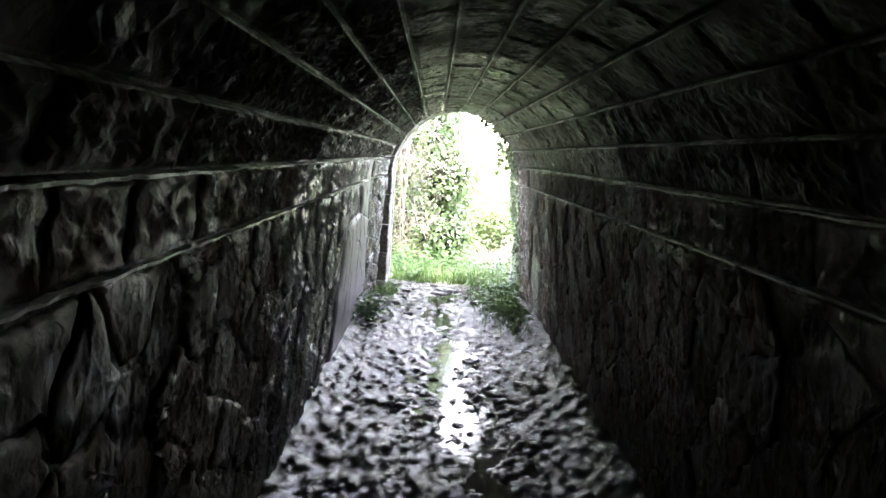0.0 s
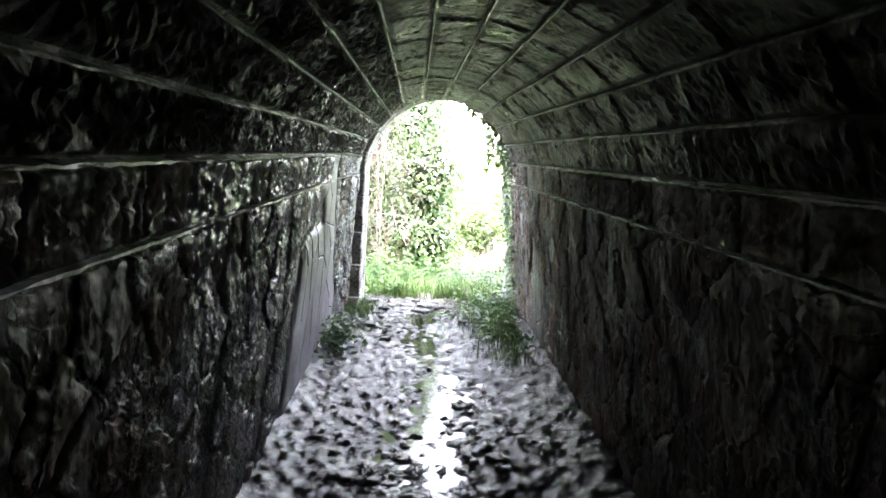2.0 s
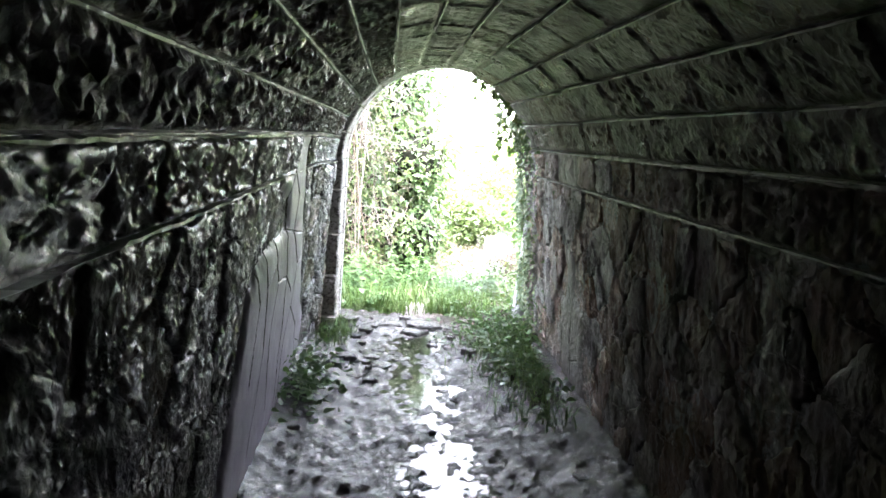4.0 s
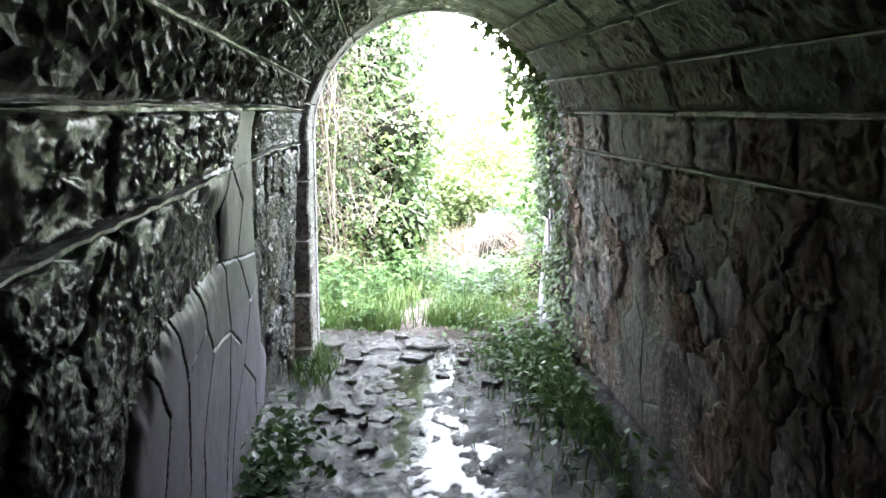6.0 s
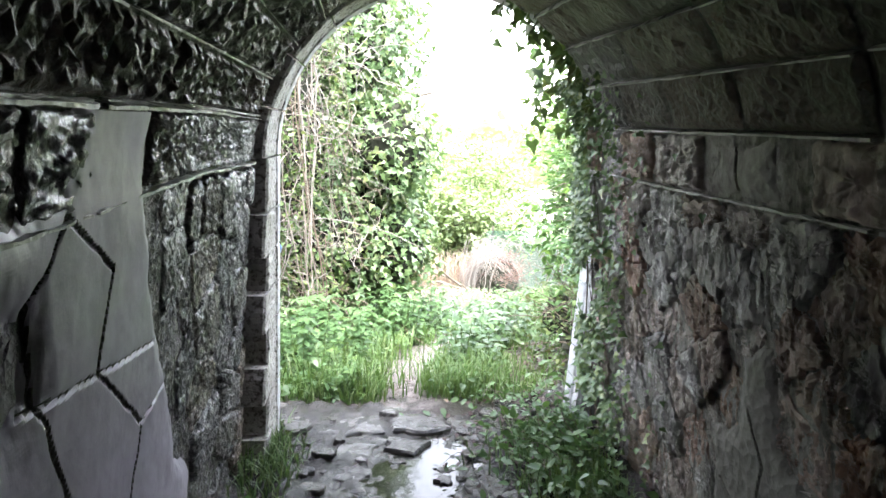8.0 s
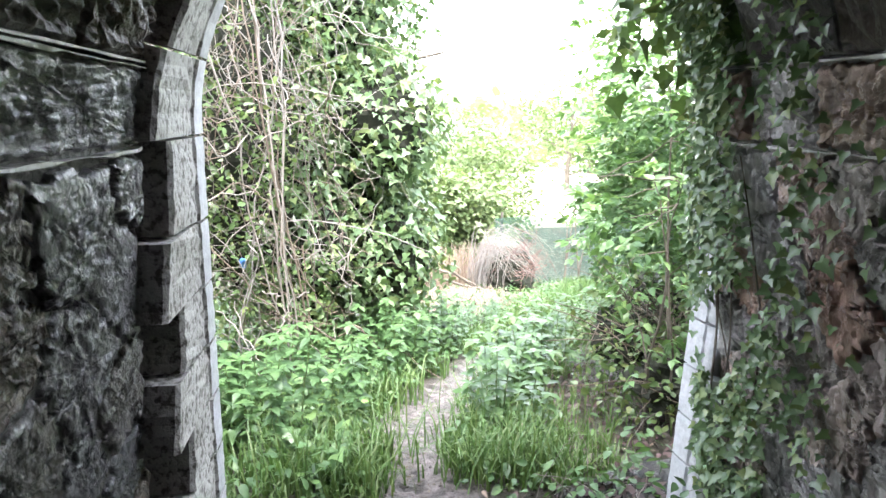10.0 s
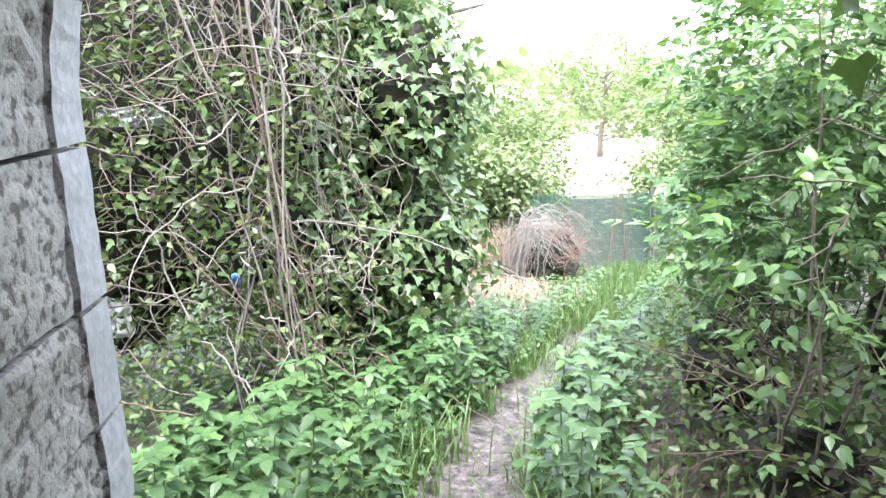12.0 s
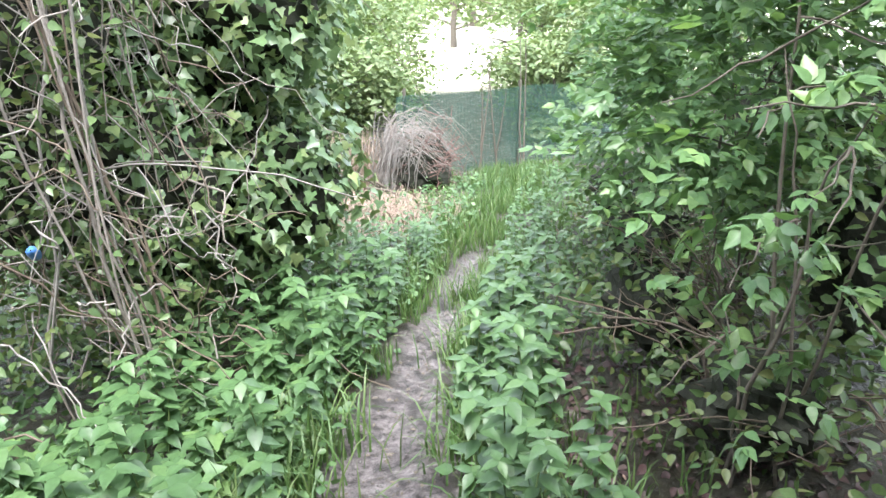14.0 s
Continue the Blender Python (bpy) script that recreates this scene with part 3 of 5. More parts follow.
def portal_stone(s0, s1, length):
    s = Soup()
    steps = 7
    for i in range(steps + 1):
        t = s0 + 0.004 + (s1 - s0 - 0.008) * i / steps
        ln = length * (1.12 - 0.22 * i / steps) * r2.uniform(0.97, 1.03)
        sec = [(0.3, 0.12), (0.0, 0.12), (0.003, 0.032), (0.01, 0.026), (0.012, -0.0), (0.015, -0.03), (0.022, 0.01 - ln), (0.034, -ln), (0.3, -ln)]
        for k, (o, y) in enumerate(sec):
            j = 0.0035 if 3 <= k <= 6 else 0.0015
            p = portal_point(t, o + r2.uniform(-j, j), y)
            s.v.append((p[0] - PX, p[1], p[2]))
    m = 9
    for i in range(steps):
        for k in range(m):
            q = (k + 1) % m
            s.f.append((i * m + k, i * m + q, (i + 1) * m + q, (i + 1) * m + k))
    s.f += [tuple(range(m)), tuple(steps * m + k for k in reversed(range(m)))]
    ob = s.make("stone", [PORTAL_STONE if s0 < total / 2 else MARGIN, MARGIN], portal)
    idx = [1 if (i < steps * m and i % m in (0, 1)) else 0 for i in range(len(s.f))]
    ob.data.polygons.foreach_set("material_index", idx)


EDGES = [-0.15, 0.12, 0.3, 0.45, 0.62, 0.78, 0.95, 1.13, 1.36, 1.56]
right_edges = [total - e for e in reversed(EDGES)]
arch_n = 9
mid = [EDGES[-1] + (right_edges[0] - EDGES[-1]) * i / arch_n for i in range(1, arch_n)]
ALL = EDGES + mid + right_edges
for i, (a, b) in enumerate(zip(ALL, ALL[1:])):
    portal_stone(a, b, ((0.27 if i % 2 == 0 else 0.17) if b < 1.7 else (0.15 if b < total - 1.5 else 0.035)) + r2.uniform(-0.012, 0.012))

# ---- sill flags and stones in the mud ----
sill_r = random.Random(5)


def flag(outline, z, h, r):
    def surf(u, v, d):
        return (u, v, z + d)
    return dome(outline, surf, 0.01, h, 0.004, r, 3, ((1.0, -1.2), (0.98, 0.6), (0.9, 1.0), (0.5, 1.02)), 0.012)


for name, outline, z, h in (("flagstone", [(-0.42, 0.05), (-0.2, 0.02), (0.02, 0.08), (0.0, 0.27), (-0.25, 0.3), (-0.4, 0.27)], -0.022, 0.025),
                            ("flagstone", [(0.03, 0.09), (0.22, 0.05), (0.36, 0.12), (0.3, 0.3), (0.02, 0.28)], -0.028, 0.028),
                            ("flagstone", [(-0.3, -0.2), (-0.08, -0.24), (-0.02, -0.05), (-0.22, 0.0)], -0.026, 0.022),
                            ("flagstone", [(-0.02, -0.1), (0.14, -0.16), (0.24, -0.02), (0.05, 0.04)], -0.032, 0.028)):
    v, f = flag(outline, z, h, sill_r)
    mesh_from(name, v, f, FLAG, floor)
for i in range(150):
    y = -sill_r.uniform(0.0, 1.0) ** 1.3 * 8.5 if i < 80 else sill_r.uniform(-1.1, 0.32)
    x = max(-0.7, min(0.95, sill_r.gauss(0.1, 0.4)))
    a, n = sill_r.uniform(0.03, 0.085) if i < 120 else sill_r.uniform(0.07, 0.13), sill_r.randint(5, 7)
    st = sill_r.uniform(0, 6)
    outline = [(x + a * sill_r.uniform(0.7, 1.2) * math.cos(st + k * 6.283 / n), y + a * 0.8 * sill_r.uniform(0.7, 1.2) * math.sin(st + k * 6.283 / n)) for k in range(n)]
    v, f = flag(outline, floor_z(x, y) - 0.008, sill_r.uniform(0.006, 0.02), sill_r)
    mesh_from("stone", v, f, FLAG, floor)

# ---- things outside: trees, thickets, plants ----


def wander(start, aim, n, jitter, r, sag=0.0):
    """A crooked line of n + 1 points from start towards aim."""
    a, b = Vector(start), Vector(aim)
    pts, off = [], Vector((0, 0, 0))
    for i in range(n + 1):
        t = i / n
        pts.append(a.lerp(b, t) + off + Vector((0, 0, -sag * math.sin(math.pi * t))))
        off += Vector((r.uniform(-1, 1), r.uniform(-1, 1), r.uniform(-1, 1))) * jitter
    return pts


def taper(n, a, b):
    return [a + (b - a) * i / n for i in range(n + 1)]


def lump(center, radii, mat, name, parent, seed, amp=0.25, n1=28, n2=18):
    """An uneven closed near-black mass, painted shade filling the space behind the leaves."""
    s = Soup()
    for j in range(n2 + 1):
        b = math.pi * j / n2
        for i in range(n1):
            a = 2 * math.pi * i / n1
            d = Vector((math.cos(a) * math.sin(b), math.sin(a) * math.sin(b), math.cos(b)))
            k = 1 + amp * noise.fractal(d * 2.2 + Vector((seed, 0, 0)), 1.0, 2.0, 3)
            s.v.append((center[0] + d.x * radii[0] * k, center[1] + d.y * radii[1] * k, center[2] + d.z * radii[2] * k))
    for j in range(n2):
        for i in range(n1):
            q = (i + 1) % n1
            s.f.append((j * n1 + i, j * n1 + q, (j + 1) * n1 + q, (j + 1) * n1 + i))
    return s.make(name, mat, parent)


def shell_points(n, center, radii, lo, hi, seed, amp=0.25, front=None):
    """Points in an uneven shell, with their outward directions."""
    d = rng.normal(0, 1, (n * 2, 3))
    d /= np.linalg.norm(d, axis=1, keepdims=True)
    if front is not None:
        d = d[(d @ np.array(front)) > -0.45]
    d = d[:n]
    k = np.array([1 + amp * noise.fractal(Vector(q) * 2.2 + Vector((seed, 0, 0)), 1.0, 2.0, 3) for q in d])
    r = rng.uniform(lo, hi, len(d)) * k
    return np.array(center) + d * np.array(radii) * r[:, None], d


# ivy-clad tree beside the path
tree_r = random.Random(21)
TREE = (-0.28, 3.75)
ivy_tree = tagged(empty("ivy_tree", (TREE[0], TREE[1], ground_z(*TREE))), "old tree trunk smothered in dark glossy ivy", "tree")


def local(ob, arr):
    return np.asarray(arr) - np.array(ob.location)


tr = Soup()
base = Vector((0, 0, -0.1))
tr.tube(wander(base, (-0.3, 0.05, 4.2), 10, 0.03, tree_r), taper(10, 0.24, 0.07), 9)
tr.make("trunk", BARK, ivy_tree, True)
for i in range(16):
    lb = Soup()
    z = tree_r.uniform(1.2, 3.6)
    a = tree_r.uniform(0, 6.28)
    lb.tube(wander((0, 0, z), (math.cos(a) * 0.95, math.sin(a) * 0.95, z + tree_r.uniform(0, 0.6)), 6, 0.04, tree_r), taper(6, 0.05, 0.01), 5)
    lb.make("limb", BARK, ivy_tree, True)
MASSES = [((-0.25, 3.7, 0.75), (0.85, 0.85, 1.3), 6500), ((-0.35, 3.75, 2.2), (0.78, 0.8, 1.1), 7000), ((-0.6, 3.9, 3.5), (0.6, 0.6, 0.9), 1700), ((0.15, 3.2, 1.3), (0.48, 0.45, 0.55), 1100), ((0.2, 3.25, 0.35), (0.42, 0.5, 0.5), 1000), ((-0.45, 3.0, 0.45), (0.5, 0.5, 0.7), 1300)]
pts, dirs = [], []
for i, (c, r, n) in enumerate(MASSES):
    p, d = shell_points(n, c, r, 0.66, 1.1, 3.1 * i, 0.3, (0.1, -1, 0.1))
    pts.append(p); dirs.append(d)
    # Dark filler added behind the ivy leaves as painted shade.
    lump(local(ivy_tree, c), [q * 0.68 for q in r], SHADE_FILL, "shade_filler", ivy_tree, 3.1 * i, 0.3)
leaves("ivy_leaves", local(ivy_tree, np.concatenate(pts)), IVY, (0.04, 0.085), "ivy", ivy_tree, np.concatenate(dirs) * 0.8, 0.6, 0.8, 0.5)

# bramble thicket with dead stems
br = random.Random(31)
THK = (-1.35, 2.75)
bramble = tagged(empty("bramble_thicket", (THK[0], THK[1], ground_z(*THK))), "tall tangle of bramble with tan dead stems", "bramble")
BM = [((-1.5, 3.0, 1.0), (0.95, 0.7, 1.6), 3400), ((-0.85, 2.95, 1.3), (0.6, 0.55, 1.7), 3400), ((-2.6, 2.6, 1.0), (0.9, 0.8, 1.7), 1500), ((-1.3, 3.2, 3.0), (1.1, 0.7, 1.2), 3200), ((-3.6, 2.2, 1.0), (0.9, 0.9, 1.6), 900)]
pts, dirs = [], []
for i, (c, r, n) in enumerate(BM):
    p, d = shell_points(n, c, r, 0.7, 1.25, 7.7 * i + 40, 0.35, (0.3, -1, 0.1))
    pts.append(p); dirs.append(d)
    # Two masses stay open; the rest get a near-black shade filler.
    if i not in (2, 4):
        lump(local(bramble, c), [q * 0.6 for q in r], SHADE_FILL, "shade_filler", bramble, 7.7 * i + 40, 0.35)
q = np.stack([rng.uniform(-2.5, -0.2, 6500), rng.normal(2.35, 0.16, 6500), rng.uniform(-0.2, 2.9, 6500)], 1)
keep = np.array([noise.noise((a * 2.3, c * 1.9, 7.0)) > -0.1 for a, _, c in q])
pts.append(q[keep]); dirs.append(np.tile((0.2, -0.9, 0.3), (int(keep.sum()), 1)))
leaves("bramble_leaves", local(bramble, np.concatenate(pts)), BRAMBLE, (0.028, 0.062), "ovate", bramble, np.concatenate(dirs) * 0.6, 0.6, 0.4, 0.9)
CLUMPS = [(-0.35, 2.5), (-0.75, 2.35), (-1.25, 2.4), (-1.8, 2.3)]
STEMS = (DEAD_STEM, BROWN_STEM, GREY_STEM)
tangle = [Soup(), Soup(), Soup()]
for i in range(720):
    if i % 30 < 1:
        c = br.choice(CLUMPS)
        x, y = c[0] + br.gauss(0, 0.07), c[1] + br.gauss(0, 0.07)
        z0 = br.uniform(1.2, 3.2)
        aim = (c[0] + br.gauss(0, 0.15), c[1] + br.gauss(-0.05, 0.12), br.uniform(-0.15, 0.7))
    else:
        x = br.uniform(-2.6, -0.15)
        y = 2.4 + br.uniform(-0.3, 0.35) + (0.15 if x > -0.5 else 0)
        z0 = br.uniform(0.1, 2.4)
        aim = (x + br.uniform(-0.7, 0.7), y + br.uniform(-0.35, 0.2), max(-0.2, z0 + br.uniform(-0.8, 0.35)))
    if i % 80 == 0:
        x, y, z0 = -0.6 + br.gauss(0, 0.2), 2.25 + br.gauss(0, 0.08), br.uniform(1.8, 2.8)
        aim = (-0.45 + br.gauss(0, 0.1), 2.2 + br.gauss(0, 0.08), -0.2)
    if i > 400:
        x, y, z0 = br.uniform(-2.4, -0.1), 2.3 + br.gauss(0, 0.15), br.uniform(-0.1, 2.3)
        aim = (x + br.gauss(0, 0.4), y + br.gauss(0, 0.2), max(-0.2, z0 + br.gauss(0, 0.3)))
    pts_ = wander((x, y, z0), aim, 10, 0.05 if i <= 400 else 0.026, br, br.uniform(-0.3, 0.2))
    k = br.uniform(0.0014, 0.0048) if i % 80 else br.uniform(0.005, 0.008)
    st = Soup() if i < 300 else tangle[i % 3]
    st.tube([p - bramble.location for p in pts_], taper(10, k, k * 0.6), 4)
    if i < 300:
        st.make("dead_stem", STEMS[i % 3], bramble, True)
for st, mat in zip(tangle, STEMS):
    tagged(st.make("stem_tangle", mat, bramble, True), kind="stuff")


for i in range(4):
    # old woody vines hanging in a twisted bundle
    st = Soup()
    top = (-0.72 + br.gauss(0, 0.1), 2.3 + br.gauss(0, 0.06), br.uniform(2.4, 3.1))
    line = wander(top, (-0.42 + br.gauss(0, 0.08), 2.2 + br.gauss(0, 0.05), -0.15), 14, 0.045, br, -0.1)
    st.tube([p - bramble.location for p in line], taper(14, br.uniform(0.003, 0.006), br.uniform(0.005, 0.01)), 6)
    st.make("vine", BROWN_STEM if i % 2 else DEAD_STEM, bramble, True)


def shrub(name, at, masses, leaf_mat, label, seed, n_limbs=9, size=(0.05, 0.1), compound=True, front=(-0.5, -0.8, 0.1), stem=BARK, shade_core=False):
    """A shrub of limbs and pinnate leaves gathered in uneven masses."""
    r = random.Random(seed)
    z0 = ground_z(*at)
    ob = tagged(empty(name, (at[0], at[1], z0)), label, "shrub")
    for i in range(n_limbs):
        limb = Soup()
        c, rad, n = masses[i % len(masses)]
        end = (c[0] - at[0] + r.uniform(-0.6, 0.6) * rad[0], c[1] - at[1] + r.uniform(-0.8, 0.4) * rad[1], c[2] - z0 + r.uniform(-0.2, 0.9) * rad[2])
        b = (r.uniform(-0.15, 0.15), r.uniform(-0.15, 0.15), -0.05)
        line = wander(b, end, 9, 0.025, r, -0.15)
        limb.tube(line, taper(9, r.uniform(0.004, 0.009), 0.002), 5)
        for k in range(4):
            q = line[r.randint(3, 9)]
            limb.tube(wander(q, q + Vector((r.uniform(-0.5, 0.3), r.uniform(-0.5, 0.3), r.uniform(-0.15, 0.4))), 5, 0.02, r), taper(5, 0.004, 0.0015), 4)
        limb.make("limb", stem, ob, True)
    P, D = [], []
    for i, (c, rad, n) in enumerate(masses):
        p, d = shell_points(n, c, rad, 0.45, 1.1, seed + i * 2.3, 0.45, front)
        P.append(p); D.append(d)
        # Optional dark lump that darkens the bush's inside like deep shade.
        if shade_core:
            lump(local(ob, c), [q * 0.42 for q in rad], SHADE_FILL, "shade_filler", ob, seed + i * 2.3, 0.45)
    P, D = local(ob, np.concatenate(P)), np.concatenate(D)
    if compound:
        # each leaf: a stalk with five leaflets
        n = len(P)
        ax = D * 0.7 + rng.normal(0, 0.6, (n, 3)); ax[:, 2] = ax[:, 2] * 0.4 - 0.1
        ax /= np.linalg.norm(ax, axis=1, keepdims=True)
        nr = np.array((0, 0, 1.0)) + rng.normal(0, 0.35, (n, 3)) + D * 0.2
        sd = np.cross(nr, ax); sd /= np.linalg.norm(sd, axis=1, keepdims=True)
        s = rng.uniform(size[0], size[1], n)
        V, F, k0 = [], [], 0
        for along, side in ((1.0, 0.0), (0.95, 0.9), (0.95, -0.9), (0.3, 1.1), (0.3, -1.1)):
            a = ax * (1.0 if side == 0 else 0.75) + sd * side * 0.8 + rng.normal(0, 0.12, (n, 3))
            v, f = leaf_arrays(P + ax * (along * s)[:, None] * 1.1, a, nr + rng.normal(0, 0.2, (n, 3)), s * (1.05 if side == 0 else 0.9), "ovate")
            V.append(v); F.append(f + k0); k0 += len(v)
        tri_mesh("crown", np.concatenate(V), np.concatenate(F), leaf_mat, ob)
    else:
        leaves("crown", P, leaf_mat, size, "ovate", ob, D * 0.5, 0.7, 0.3, 0.5)
    return ob


shrub("elder_shrub", (1.9, 1.85), [((1.72, 1.8, 0.95), (0.55, 0.55, 0.45), 820), ((1.85, 1.8, 1.6), (0.7, 0.7, 0.6), 1000), ((2.05, 1.75, 2.3), (0.8, 0.8, 0.5), 460), ((2.4, 1.6, 0.8), (0.7, 0.6, 0.7), 460)],
      ELDER, "leafy light green elder shrub beside the footpath", 51, 8, (0.036, 0.068))
shrub("elder_shrub", (2.6, 3.2), [((2.3, 3.0, 0.6), (0.55, 0.6, 0.6), 560), ((2.4, 3.1, 1.4), (0.7, 0.7, 0.55), 640), ((3.1, 3.3, 1.2), (0.9, 0.8, 0.9), 400), ((2.9, 3.3, 2.2), (0.9, 0.8, 0.5), 260)],
      ELDER, "leafy light green elder shrub beside the footpath", 52, 8, (0.04, 0.075))
shrub("elder_shrub", (4.1, 5.0), [((3.75, 4.7, 0.3), (0.65, 0.7, 0.7), 420), ((3.9, 4.9, 1.2), (0.8, 0.8, 0.6), 420), ((4.9, 5.0, 0.8), (1.1, 0.9, 1.1), 520), ((4.3, 5.2, 2.1), (0.9, 0.8, 0.5), 220)],
      ELDER, "pale green elder shrub further down the path", 53, 8, (0.04, 0.075))
shrub("elder_shrub", (1.3, 0.95), [((1.2, 1.05, 0.95), (0.3, 0.28, 0.3), 26), ((1.4, 1.1, 0.5), (0.36, 0.36, 0.32), 34), ((1.65, 1.05, 1.4), (0.45, 0.4, 0.5), 80), ((1.4, 1.3, 1.65), (0.4, 0.35, 0.35), 50)],
      ELDER, "young elder shoots with large pointed leaves", 54, 5, (0.045, 0.075))
shrub("bramble_bush", (1.6, 1.2), [((1.45, 1.15, 0.1), (0.4, 0.45, 0.3), 420), ((1.5, 1.8, 0.1), (0.4, 0.5, 0.35), 620), ((2.1, 2.7, 0.0), (0.45, 0.6, 0.4), 800), ((2.75, 3.9, -0.2), (0.5, 0.8, 0.4), 700)],
      BRAMBLE, "low bramble bush with dry stalks along the path", 55, 24, (0.03, 0.06), False, stem=BROWN_STEM, shade_core=True)
shrub("bramble_bush", (2.5, 1.9), [((2.2, 1.4, 0.4), (0.7, 0.5, 0.7), 1300), ((2.9, 2.2, 0.5), (0.8, 0.8, 0.9), 800), ((3.8, 3.6, 0.4), (0.9, 0.9, 1.0), 700)],
      BRAMBLE, "deep bramble bush behind the elder", 56, 20, (0.03, 0.065), False, stem=BROWN_STEM, shade_core=True)


def nettle(seed, h):
    """One nettle: a stem with paired leaves."""
    r = random.Random(seed)
    ob = empty("nettle_plant")
    s = Soup()
    lean = (r.uniform(-0.07, 0.07), r.uniform(-0.07, 0.07), h)
    line = wander((0, 0, -0.03), lean, 6, 0.006, r)
    s.tube(line, taper(6, 0.004, 0.002), 4)
    s.make("stem", GREEN_STEM, ob)
    at, ax, sz = [], [], []
    for k in range(9):
        t = 0.22 + 0.78 * k / 8
        p = Vector((0, 0, 0)).lerp(Vector(lean), t)
        a0 = k * 1.57 + r.uniform(-0.3, 0.3)
        for q in range(2 if k < 8 else 4):
            a = a0 + q * (math.pi if k < 8 else math.pi / 2)
            at.append(p); ax.append((math.cos(a), math.sin(a), r.uniform(-0.35, 0.25))); sz.append((0.078 - 0.035 * abs(t - 0.6)) * r.uniform(0.75, 1.15))
    ax = np.array(ax)
    v, f = leaf_arrays(np.array(at), ax, np.array((0, 0, 1.0)) - 0.2 * ax, np.array(sz), "ovate", 0.1, 0.2)
    tri_mesh("leaves", v, f, NETTLE, ob)
    return tagged(ob, "fresh green nettle growing beside the footpath", "plant", "nettles along the path")


nr_ = random.Random(61)
kinds = [nettle(100 + i, h) for i, h in enumerate((0.3, 0.36, 0.42, 0.48, 0.34, 0.4))]
placed = 0
spots = []
while placed < 190:
    y = nr_.uniform(0.75, 4.2)
    x = path_x(y) - nr_.uniform(0.27, 1.05)
    if x < -1.4 or (x - TREE[0]) ** 2 + (y - TREE[1]) ** 2 < 0.6 or (x - 1.1) ** 2 + (y - 5.3) ** 2 < 0.4 or (y < 1.0 and x > -0.25):
        continue
    spots.append((x, y))
    placed += 1
while placed < 296:
    y = nr_.uniform(0.9, 2.6) if placed < 256 else nr_.uniform(2.4, 6.4)
    spots.append((path_x(y) + (nr_.uniform(0.28, 0.62) if y < 4.4 else nr_.uniform(-0.3, 0.7)), y))
    placed += 1
for i, (x, y) in enumerate(spots):
    k = kinds[i % 6]
    m = pose(x, y, ground_z(x, y), 0, 0, nr_.uniform(0, 360)) @ Matrix.Scale(nr_.uniform(0.65, 1.15) * (0.5 if y > 4.4 else (0.75 if y > 3 else 1.0)), 4)
    if i < 6:
        k.matrix_basis = m
    else:
        o = copy_thing(k, m)
        o.scale = (1, 1, 1)
        o.matrix_basis = m


def blades(name, spots_, h, mat, label, kind="stuff", curl=0.5, width=0.004):
    """Grass: each blade three tapering pieces."""
    P = np.array(spots_)
    n = len(P)
    a = rng.uniform(0, 6.283, n)
    d = np.stack([np.cos(a), np.sin(a), np.zeros(n)], 1)
    w = np.stack([-np.sin(a), np.cos(a), np.zeros(n)], 1)
    hh = rng.uniform(h[0], h[1], n)
    bend = rng.uniform(0.1, curl, n)
    V = []
    for t, k in ((0, 1), (0.4, 0.85), (0.75, 0.55)):
        c = P + d * (hh * bend * t * t)[:, None] + np.array((0, 0, 1.0)) * (hh * t * (1 - 0.25 * bend * t))[:, None]
        V += [c - w * width * k, c + w * width * k]
    V.append(P + d * (hh * bend)[:, None] + np.array((0, 0, 1.0)) * (hh * (1 - 0.45 * bend))[:, None])
    V = np.stack(V, 1).reshape(-1, 3)
    tri = np.array([(0, 1, 3), (0, 3, 2), (2, 3, 5), (2, 5, 4), (4, 5, 6)])
    F = (tri[None] + (np.arange(n) * 7)[:, None, None]).reshape(-1, 3)
    return tagged(tri_mesh(name, V, F, mat), label, "grass", kind=kind)


gr = random.Random(71)


def scatter(n, fn):
    out = []
    while len(out) < n:
        p = fn()
        if p:
            out.append((p[0], p[1], ground_z(p[0], p[1]) - 0.01))
    return out


def verge():
    y = gr.uniform(0.45, 7.0)
    s = gr.choice((-1, 1))
    x = path_x(y) + s * ((0.12 if y < 0.9 else (0.23 if y < 2.2 else (0.13 if y < 3.4 else 0.0))) + abs(gr.gauss(0, 0.35)))
    return (x, y) if noise.noise((x * 2.5, y * 2.5, 9.0)) > -0.25 else None


blades("grass", scatter(11500, verge), (0.05, 0.2), GRASS, "long green grass along the footpath")


def tufts():
    c = gr.choice([(-0.32, 1.05), (-0.1, 1.45), (0.62, 1.5), (0.75, 1.75), (0.1, 1.75), (-0.6, 1.3), (0.68, 0.85), (0.95, 2.3), (0.6, 0.6), (1.2, 3.0), (0.4, 0.62), (-0.15, 0.6), (-0.35, 0.7), (0.42, 0.95), (-0.05, 0.85)])
    return (c[0] + gr.gauss(0, 0.1), c[1] + gr.gauss(0, 0.08))


blades("grass_tufts", scatter(2400, tufts), (0.12, 0.34), GRASS, "tall tufts of bright grass", curl=0.9, width=0.0042)


def threshold():
    x, y = gr.uniform(-0.6, 1.0), gr.uniform(0.42, 0.95)
    return (x, y) if abs(x - path_x(y)) > 0.14 and noise.noise((x * 4, y * 4, 3.0)) > -0.15 else None


blades("threshold_grass", scatter(1100, threshold), (0.04, 0.16), GRASS, "short uneven grass before the tunnel mouth", curl=1.1)


